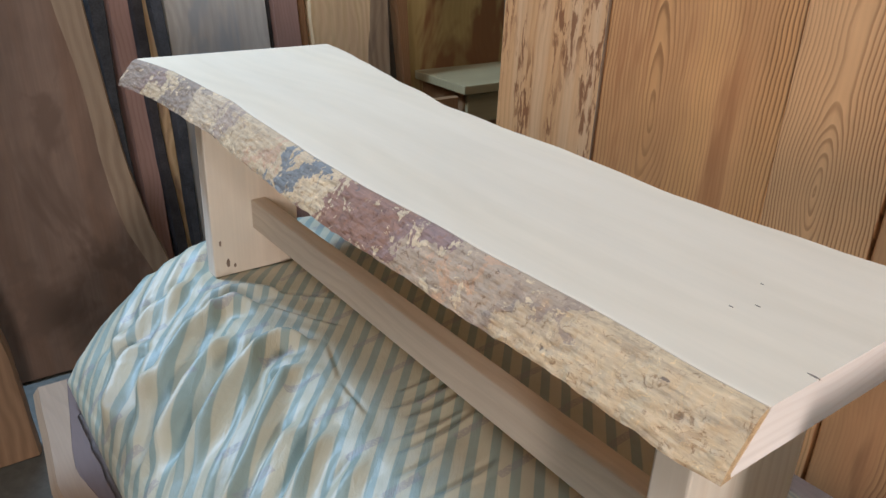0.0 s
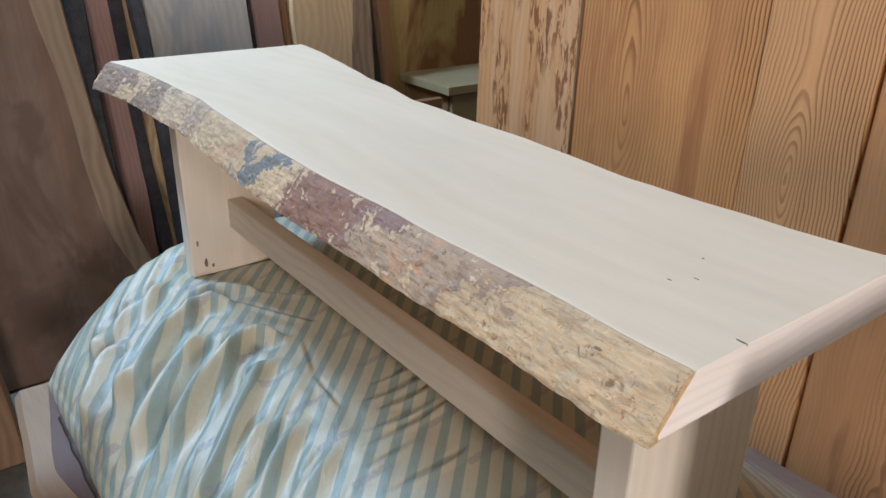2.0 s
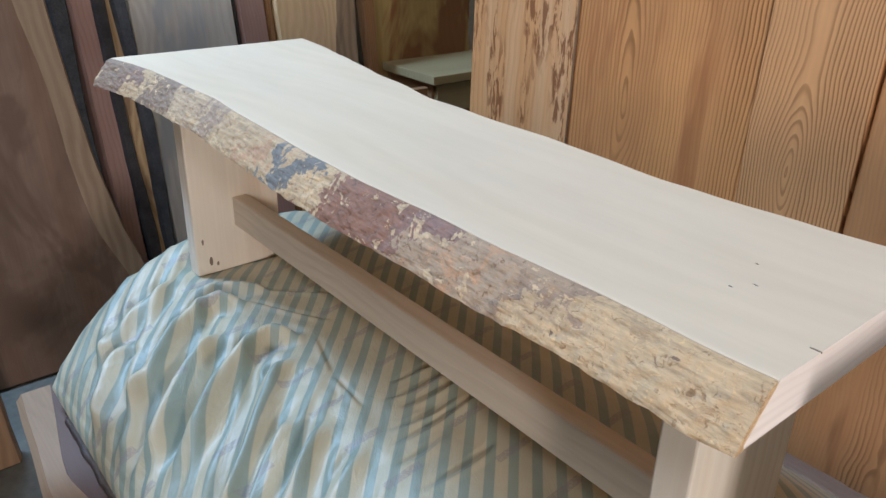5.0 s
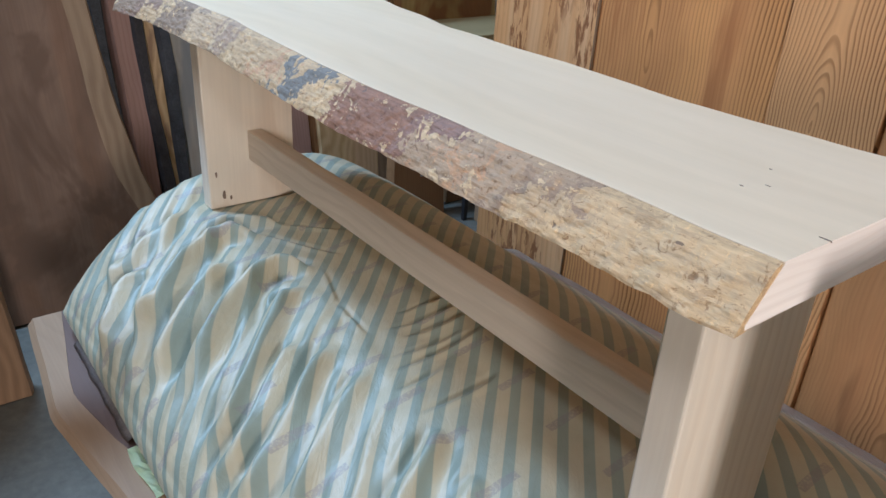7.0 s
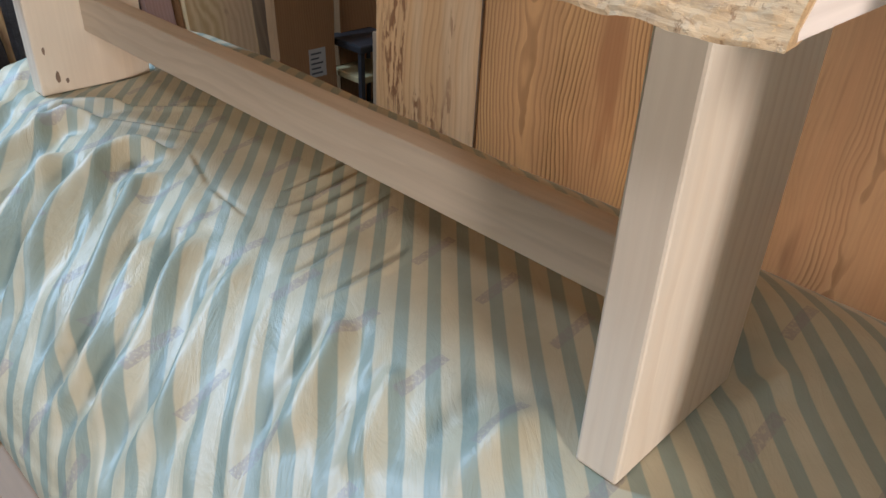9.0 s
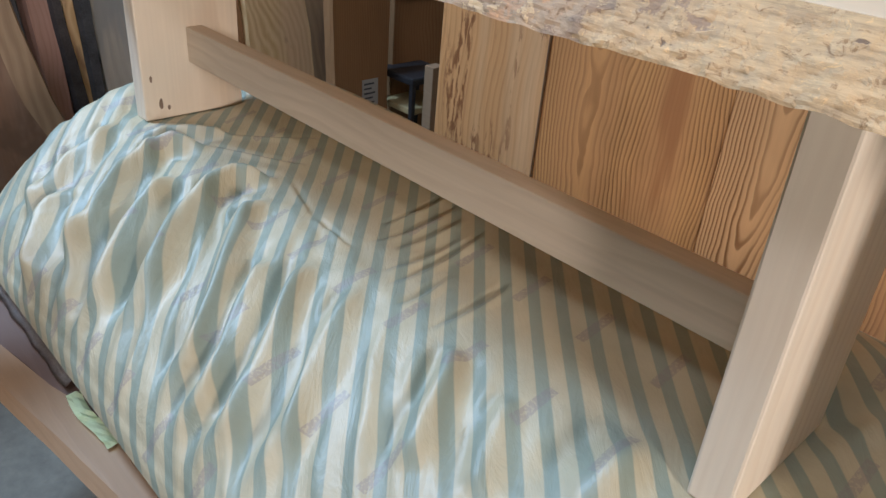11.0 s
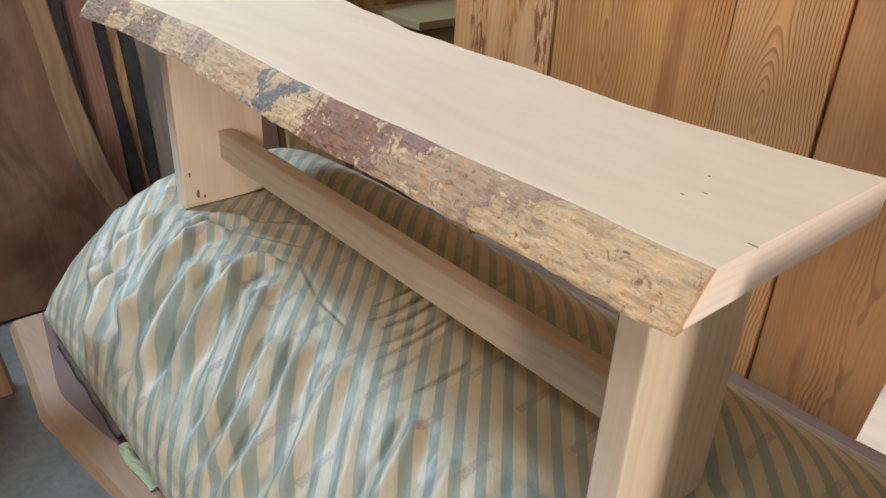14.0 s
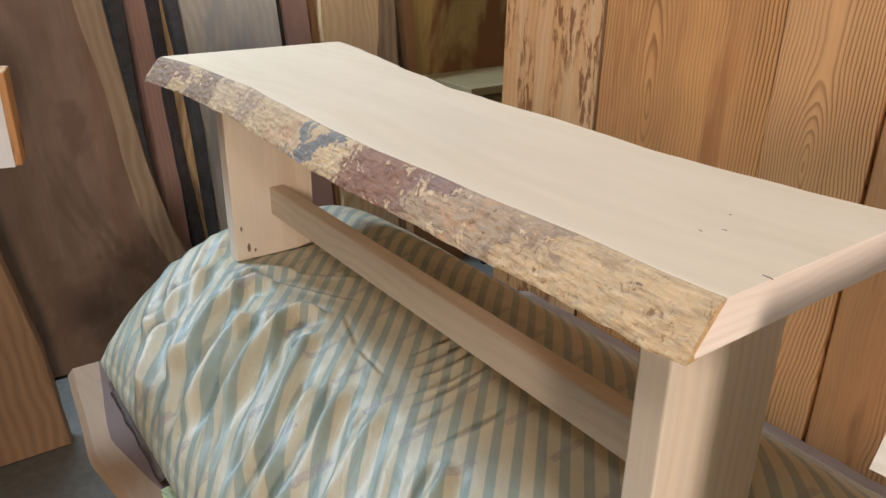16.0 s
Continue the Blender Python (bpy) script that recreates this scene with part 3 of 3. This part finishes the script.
            gather = math.exp(-((x + 0.68) / 0.22) ** 2 - ((y - 0.02) / 0.07) ** 2)
            small[i, j] += gather * 0.0045 * noise.noise((x * 42 + s * 20, s * 26, 6)) + 0.0045 * noise.noise((x * 4, y * 4, 2)) + 0.0009 * noise.noise((x * 34, y * 34, 7))
    disp += small * np.clip((X - xl) / 0.10, 0.15, 1)
    # puckers beside the front corner of the near foot
    disp += 0.026 * np.exp(-((X + 0.165) / 0.024) ** 2 - ((Y + 0.030) / 0.045) ** 2) - 0.010 * np.exp(-((X + 0.215) / 0.020) ** 2 - ((Y + 0.04) / 0.05) ** 2)
    disp += 0.010 * np.exp(-((X + 0.030) / 0.018) ** 2 - ((Y - 0.20) / 0.02) ** 2)
    edge = np.clip((Y + 0.300) / 0.035, 0, 1) * np.clip((0.60 - Y) / 0.03, 0, 1) * np.clip((X - xl) / 0.04, 0, 1)
    disp *= edge
    for lx0 in (-0.090, -1.223, 0.187, 1.522):
        dx, dy = np.maximum(0, np.abs(X - lx0) - 0.021), np.maximum(0, np.abs(Y - 0.095) - 0.096)
        w = np.exp(-(dx * dx + dy * dy) / 0.0006)
        disp = disp * (1 - w) + w * (-0.001 - Z)
    out = np.clip((0.03 - Y) / 0.22, 0, 1)
    verts = np.stack([X - 0.25 * disp * out * (X < -1.1), Y - disp * 0.75 * out, Z + disp * (1 - 0.35 * out)], -1)
    m, n = X.shape
    idx = np.arange(m * n).reshape(m, n)
    faces = np.stack([idx[:-1, :-1], idx[1:, :-1], idx[1:, 1:], idx[:-1, 1:]], -1).reshape(-1, 4)
    me = bpy.data.meshes.new("cushion_cover")
    me.from_pydata(verts.reshape(-1, 3).tolist(), [], faces.tolist())
    lay = me.uv_layers.new(name="UVMap")
    uv = np.stack([X, S], -1).reshape(-1, 2)
    loops = np.zeros(len(me.loops), dtype=np.int32)
    me.loops.foreach_get("vertex_index", loops)
    lay.data.foreach_set("uv", uv[loops].astype(np.float32).ravel())
    me.polygons.foreach_set("use_smooth", [True] * len(me.polygons))
    me.materials.append(FABRIC)
    root = thing("cushion", "large plump cushion in wrinkled blue-green and cream striped ticking", "cushion")
    ob = new("cover", me)
    ob.parent = root
    # underside: drawn in from the seam down to the table
    bm = bmesh.new()
    grid = []
    for i in range(61):
        col = []
        for j in range(31):
            v = j / 30
            y = -0.299 + 0.898 * v
            a = float(cushion_left(y)) + 0.001
            x = a + (1.849 - a) * (i / 60) ** 1.6
            k = min(1.0, (y + 0.299) / 0.09, (0.599 - y) / 0.06, (x - a) / 0.14, (1.849 - x) / 0.1)
            top = float(min(rim, side_profile(y)))
            z = top + (-0.2205 - top) * math.sqrt(max(0.0, 1 - (1 - k) ** 2)) if top > -0.22 else top
            col.append(bm.verts.new((x, y, z)))
        grid.append(col)
    for a, b in zip(grid, grid[1:]):
        for j in range(30):
            bm.faces.new((a[j], a[j + 1], b[j + 1], b[j]))
    part("underside", bm, LINING, root, "dull grey lining", smooth=True)
    return root


cushion()

# ---------------------------------------------------------------- table slab beneath


def table():
    root = thing("slab_table", "low live-edge slab table with pale sapwood rim under the cushion", "table")
    edge = [(-1.345, -0.357), (-1.25, -0.366), (-1.08, -0.380), (-1.0, -0.388), (-0.9, -0.374), (-0.76, -0.352), (-0.62, -0.334), (-0.3, -0.34), (0.2, -0.35), (0.9, -0.33)]
    inner = [(-1.345, -0.290), (-1.25, -0.306), (-1.1, -0.333), (-1.03, -0.340), (-0.87, -0.312), (-0.81, -0.292), (-0.67, -0.284), (-0.58, -0.276), (0.9, -0.27)]
    z1, z0 = -0.222, -0.280
    for name, a, b, m in (("rim", lambda x: lerp(edge, x), lambda x: lerp(inner, x), EDGE), ("top", lambda x: lerp(inner, x), lambda x: 0.70 + 0.02 * math.sin(x * 4), HEART)):
        bm = bmesh.new()
        prev = None
        for i in range(121):
            x = -1.345 + 3.3 * i / 120
            ya, yb = a(x) + 0.002 * noise.noise((x * 9, 1, 1)), b(x)
            ring = [bm.verts.new(p) for p in ((x, ya + (0.012 if name == "rim" else 0), z1), (x, yb, z1), (x, yb, z0), (x, ya + (0.03 if name == "rim" else 0), z0), (x, ya, z1 - 0.014))]
            if prev:
                for k in range(5):
                    bm.faces.new((prev[k], prev[(k + 1) % 5], ring[(k + 1) % 5], ring[k]))
            else:
                bm.faces.new(ring)
            prev = ring
        bm.faces.new(list(reversed(prev)))
        part(name, bm, m, root)
    for x in (-1.0, 1.4):
        part("leg", box((x - 0.05, -0.1, FLOOR), (x + 0.05, 0.6, z0), 0.004), HEART, root)


def blanket():
    """Plain soft blanket that lies behind the cushion and hangs over the table's rear edge."""
    bm = bmesh.new()
    prof = [(0.50, -0.170), (0.54, -0.124), (0.60, -0.134), (0.68, -0.180), (0.76, -0.232), (0.82, -0.276), (0.85, -0.330), (0.855, -0.42)]
    grid = []
    for i in range(161):
        x = -1.12 + 2.9 * i / 160
        k = min(1.0, max(0.0, (x + 1.12) / 0.25)) ** 0.5
        col = []
        for j in range(46):
            v = 0.50 + 0.355 * j / 45
            z = lerp(prof, v) if v < 0.852 else -0.42
            z = -0.26 + (z + 0.26) * (0.45 + 0.55 * k) if z > -0.26 else z
            z += 0.006 * noise.noise((x * 5, v * 9, 3)) + 0.003 * noise.noise((x * 26, v * 5, 8)) * smooth01(0.6, 0.8, v)
            col.append(bm.verts.new((x, v + 0.004 * noise.noise((x * 7, 1, v * 4)), z)))
        grid.append(col)
    for a, b in zip(grid, grid[1:]):
        for j in range(45):
            bm.faces.new((a[j], a[j + 1], b[j + 1], b[j]))
    bmesh.ops.solidify(bm, geom=bm.faces[:], thickness=0.006)
    root = thing("blanket", "plain pinkish-beige soft blanket rolled behind the striped cushion", "blanket")
    part("cloth", bm, BLANKET, root, smooth=True)


def plastic_sheet():
    """Crumpled dark plastic caught under the cushion's front."""
    bm = bmesh.new()
    grid = []
    for i in range(91):
        x = -1.19 + 0.34 * i / 90
        col = []
        for j in range(11):
            v = j / 10
            wob = noise.noise((x * 22, v * 3, 4)) + 0.5 * noise.noise((x * 60, v * 8, 1))
            col.append(bm.verts.new((x, -0.303 + 0.085 * v + 0.003 * wob * (1 - v), -0.2185 + (0.034 + 0.010 * wob) * v * (1 - v) * 4 * 0.6 + 0.002)))
        grid.append(col)
    for a, b in zip(grid, grid[1:]):
        for j in range(10):
            bm.faces.new((a[j], a[j + 1], b[j + 1], b[j]))
    bmesh.ops.solidify(bm, geom=bm.faces[:], thickness=0.001)
    root = thing("plastic_sheet", "crumpled grey plastic sheet caught under the cushion edge", "plastic sheet")
    part("film", bm, PLASTIC, root, smooth=True)


table()
blanket()
plastic_sheet()

# ---------------------------------------------------------------- planks that lean on the north side


def leaning_plank(name, x0, x1, material, label, y_at_zero=0.975, slope=0.012, height=2.3, thick=0.035, dy=0.0, group="planks leaning along the wall"):
    w = x1 - x0
    bm = box((-w / 2, 0, 0), (w / 2, thick, height), 0.002)
    ob = new(name, mesh_of(name, bm, material))
    ob.matrix_world = Matrix.Translation(((x0 + x1) / 2, y_at_zero + slope * FLOOR + dy, FLOOR)) @ Matrix.Rotation(-math.atan(slope), 4, "X")
    return tagged(ob, label, "plank", group)


leaning_plank("plank", -1.487, -1.105, FIR[0], "upright reddish fir plank with dark speckled figure")
leaning_plank("plank", -1.101, -0.609, FIR[1], "wide upright fir plank with bold cathedral grain", dy=0.004)
leaning_plank("plank", -0.605, -0.376, FIR[2], "upright fir plank with fine looping grain", dy=-0.004)
leaning_plank("plank", -0.372, -0.020, FIR[4], "upright fir plank with a dark swirling knot figure", dy=0.003)
leaning_plank("plank", -0.016, 0.44, FIR[3], "upright fir plank with straight grain", dy=-0.002)
leaning_plank("plank", 0.444, 0.95, FIR[3], "wide upright straight-grained fir plank", dy=0.002)
leaning_plank("edge_strip", -1.1045, -1.1015, SAP, "thin pale strip caught between two planks", dy=-0.003)

# ---------------------------------------------------------------- slabs on the west side


def leaning_slab(name, y0, y1, material, label, x_floor=-2.15, slope=0.16, height=2.2, thick=0.05, wob=0.03, skew=0.0, seed=0, sap=0.0, right=None, category="slab", group="slabs leaning at the end of the workshop"):
    bm = bmesh.new()
    prev = None
    n = 40
    for i in range(n + 1):
        h = height * i / n
        a = y0 + skew * h + wob * noise.noise((h * 2.1, seed, 0)) + 0.3 * wob * noise.noise((h * 8, seed, 1))
        b = y1 + skew * h + wob * noise.noise((h * 2.1, seed, 5)) + 0.3 * wob * noise.noise((h * 8, seed, 6))
        if right:
            b = lerp(right, h) + wob * noise.noise((h * 2.1, seed, 5)) + 0.3 * wob * noise.noise((h * 8, seed, 6))
        inner = b - 0.008 - sap * (1 + 0.35 * noise.noise((h * 3, seed, 9)))
        ring = [bm.verts.new(p) for p in ((thick, a + 0.008, h), (thick, inner, h), (thick, b - 0.008, h), (thick * 0.7, b, h), (0, b + 0.005, h), (0, a - 0.005, h), (thick * 0.7, a, h))]
        if prev:
            for k in range(7):
                f = bm.faces.new((prev[k], prev[(k + 1) % 7], ring[(k + 1) % 7], ring[k]))
                f.material_index = 1 if sap and k in (1, 2, 3) else 0
        else:
            bm.faces.new(ring)
        prev = ring
    bm.faces.new(list(reversed(prev)))
    ob = new(name, mesh_of(name, bm, [material, SAP]))
    ob.matrix_world = Matrix.Translation((x_floor, 0, FLOOR)) @ Matrix.Rotation(-math.atan(slope), 4, "Y")
    return tagged(ob, label, category, group)


# Unseen top is carried higher to block part of the west lamp.
leaning_slab("slab", -0.62, 0.0, WALNUT, "broad brown walnut slab with live edges leaning back", -2.245, 0.20, 2.75, 0.055, 0.012, 0.0, 1, 0.07,
             right=[(0.0, 0.27), (0.2, 0.225), (0.42, 0.165), (0.64, 0.122), (0.82, 0.105), (1.0, 0.093), (1.17, 0.082), (2.75, 0.04)])
leaning_slab("slab", 0.135, 0.185, BLUEBARK, "slim slab edge with blue-grey bark", -2.44, 0.16, 2.3, 0.06, 0.012, -0.01, 2)
leaning_slab("slab", 0.20, 0.275, PINK, "narrow pinkish slab with dark bark edge", -2.42, 0.16, 2.3, 0.05, 0.010, -0.02, 12)
leaning_slab("slab", 0.268, 0.312, DARKBARK, "narrow slab showing nearly black bark", -2.42, 0.16, 2.3, 0.07, 0.012, -0.02, 3)
leaning_slab("slab", 0.305, 0.348, CREAM, "slim strip of pale orange sapwood", -2.43, 0.16, 2.3, 0.05, 0.008, -0.02, 13)
leaning_slab("slab", 0.338, 0.385, BLUEBARK, "rough bark edge of the grey slab, nearly black", -2.42, 0.16, 2.3, 0.065, 0.016, -0.02, 14)
leaning_slab("slab", 0.375, 0.755, GREYSLAB, "wide grey weathered slab leaning upright", -2.42, 0.16, 2.3, 0.05, 0.010, -0.016, 4)
# Dark strip put in for the shade of the gap here.
leaning_slab("slab", 0.752, 0.775, DARKBARK, "thin dark strip standing in for the shaded gap between two slabs", -2.425, 0.16, 2.3, 0.04, 0.004, -0.016, 15)
leaning_slab("slab", 0.775, 0.885, PINK, "narrow pinkish-brown board leaning upright", -2.42, 0.16, 2.3, 0.045, 0.004, -0.016, 5)
leaning_slab("slab", 0.887, 0.917, BROWN, "thin brown board leaning upright", -2.42, 0.16, 2.3, 0.04, 0.004, -0.016, 16)
leaning_slab("slab", 0.915, 1.275, CREAM, "cream and yellow spalted slab with knots", -2.42, 0.16, 2.3, 0.05, 0.03, -0.01, 6, 0.09)
leaning_slab("slab", 1.35, 1.41, BROWN, "narrow brown board in the dark corner", -2.5, 0.13, 2.3, 0.04, 0.01, -0.01, 17)
leaning_slab("slab", 1.40, 1.98, OLIVE, "yellow slab with a large reddish heart figure", -2.6, 0.1, 2.3, 0.05, 0.03, 0.0, 7)
leaning_slab("slab", -0.75, -0.33, RAW, "raw slab with a splintered lower end", -1.86, 0.1, 1.4, 0.06, 0.02, -0.1, 8)

# ---------------------------------------------------------------- timber at both sides


def second_bench():
    root = thing("bench", "second pale bench with a bare cut edge on the cushion", "bench")
    bm = bmesh.new()
    prev = None
    for i in range(41):
        x = 0.137 + 1.5 * i / 40
        f = -0.045 + 0.006 * noise.noise((x * 7, 3, 3))
        # Rear depth is unseen, extended to shade the planks behind.
        ring = [bm.verts.new(p) for p in ((x, f, 0.43), (x, 0.55, 0.43), (x, 0.55, 0.371), (x, f - 0.026, 0.371))]
        if prev:
            for k in range(4):
                bm.faces.new((prev[k], prev[(k + 1) % 4], ring[(k + 1) % 4], ring[k]))
        else:
            bm.faces.new(ring)
        prev = ring
    bm.faces.new(list(reversed(prev)))
    part("seat", bm, PALEBLOCK, root, "pale seat slab with a bare sloping edge")
    # Unseen legs; the near one is placed to shadow the first bench's leg.
    for x in (0.165, 1.5):
        part("leg", box((x, -0.03, -0.02), (x + 0.045, 0.28, 0.371), 0.003), LEG, root)


second_bench()

# ---------------------------------------------------------------- corner behind the bench
leaning_slab("slab", 1.15, 1.43, BROWN, "short brown slab with a pale live edge", -2.28, 0.03, 0.72, 0.04, 0.012, 0.0, 11)
root = thing("paper_label", "small printed white paper label on the brown slab", "label")
face = Matrix.Translation((-2.28, 0, FLOOR)) @ Matrix.Rotation(-math.atan(0.03), 4, "Y")
part("paper", box((0.0405, 1.290, 0.195), (0.0420, 1.368, 0.305), 0, m=face), LABELM, root)
for k in range(5):
    part("text_bar", box((0.0422, 1.298, 0.207 + 0.019 * k), (0.0426, 1.298 + (0.052, 0.045, 0.056, 0.038, 0.05)[k], 0.214 + 0.019 * k), 0, m=face), INK, root)


def cabinet():
    root = thing("cabinet", "low brown cabinet with a pale board top", "cabinet")
    part("body", box((-2.62, 1.50, FLOOR), (-2.32, 2.05, 0.0), 0.004), BROWN, root)
    part("top", box((-2.64, 1.46, 0.006), (-2.26, 2.07, 0.042), 0.003), PLY, root)
    part("drawer_front", box((-2.318, 1.51, -0.13), (-2.298, 2.04, -0.006), 0.003), PLY, root)


cabinet()


def stool():
    root = thing("stool", "dark wooden stool with a pale lower shelf", "stool")
    part("seat", box((-2.34, 1.44, -0.43), (-2.12, 1.66, -0.40), 0.006), BLACKM, root)
    part("shelf", box((-2.33, 1.45, -0.555), (-2.13, 1.65, -0.53), 0.004), PLY, root)
    for x in (-2.325, -2.135):
        for y in (1.455, 1.645):
            part("leg", box((x - 0.010, y - 0.010, FLOOR), (x + 0.010, y + 0.010, -0.43), 0.002), BLACKM, root)


stool()
root = thing("offcut", "short orange wood offcut standing on end", "offcut")
part("block", box((-2.11, 1.490, FLOOR), (-2.06, 1.550, -0.345), 0.003), EDGE, root)


def white_ended_timber():
    root = thing("timber", "sawn timber with a white painted face", "timber")
    m = Matrix.Translation((-1.2, -0.372, 0.284)) @ Matrix.Rotation(radians(-14), 4, "Z")
    part("core", box((-0.075, -0.9, 0.0), (-0.004, 0.0, 0.165), 0.003, m=m), FIR[0], root, "orange sawn wood")
    part("painted_face", box((-0.004, -0.9, -0.001), (0.0, -0.012, 0.166), 0.001, m=m), WHITE, root, "white paint")
    part("trestle_post", box((-0.07, -0.85, FLOOR - 0.284), (-0.01, -0.78, 0.0), 0.004, m=m), BROWN, root)
    part("trestle_post", box((-0.07, -0.70, FLOOR - 0.284), (-0.01, -0.63, 0.0), 0.004, m=m), BROWN, root)


white_ended_timber()

root = thing("tape_scrap", "crumpled scrap of pale green tape on the table", "tape")
bm = bmesh.new()
prev = None
for i in range(13):
    t = i / 12
    p = Vector((-0.835 + 0.130 * t, -0.298 - 0.004 * math.sin(t * 5), -0.2215))
    ring = [bm.verts.new(p + Vector((0, o, 0.003 + 0.009 * abs(noise.noise((t * 6, o * 90, 2)))))) for o in (-0.009, -0.003, 0.004, 0.011)]
    if prev:
        for k in range(3):
            bm.faces.new((prev[k], prev[k + 1], ring[k + 1], ring[k]))
    prev = ring
bmesh.ops.solidify(bm, geom=bm.faces[:], thickness=0.002)
part("strip", bm, GREENP, root)

# ---------------------------------------------------------------- small marks on the bench
the_bench = bpy.data.objects["bench"]


def blemish(name, at, size, normal, material, seed):
    bm = bmesh.new()
    n = Vector(normal)
    q = n.to_track_quat("Z", "Y").to_matrix()
    ring = []
    for k in range(14):
        a = k / 14 * math.tau
        w = 1 + 0.35 * noise.noise((math.cos(a) * 1.5, math.sin(a) * 1.5, seed))
        ring.append(bm.verts.new(Vector(at) + q @ Vector((math.cos(a) * size[0] * w, math.sin(a) * size[1] * w, 0.0004))))
    top = bm.faces.new(ring)
    low = [bm.verts.new(v.co - n * 0.0012) for v in ring]
    for k in range(14):
        bm.faces.new((ring[k], low[k], low[(k + 1) % 14], ring[(k + 1) % 14]))
    return part(name, bm, material, the_bench)


KNOT = plain("dark_knot", (0.20, 0.14, 0.10), 0.7, 0.4, 60)
for n, (at, size, normal) in enumerate((((-1.203, 0.030, 0.028), (0.004, 0.009), (1, 0, 0)), ((-1.203, 0.016, 0.075), (0.0025, 0.006), (1, 0, 0)), ((-1.203, 0.044, 0.020), (0.003, 0.004), (1, 0, 0)),
                                        ((-0.004, 0.015, 0.43), (0.0045, 0.001), (0, 0, 1)), ((-0.10, 0.055, 0.43), (0.002, 0.0007), (0, 0, 1)), ((-0.088, 0.075, 0.43), (0.0025, 0.0006), (0, 0, 1)), ((-0.11, 0.115, 0.43), (0.0018, 0.0006), (0, 0, 1)))):
    blemish("knot", at, size, normal, KNOT, n * 3.1)
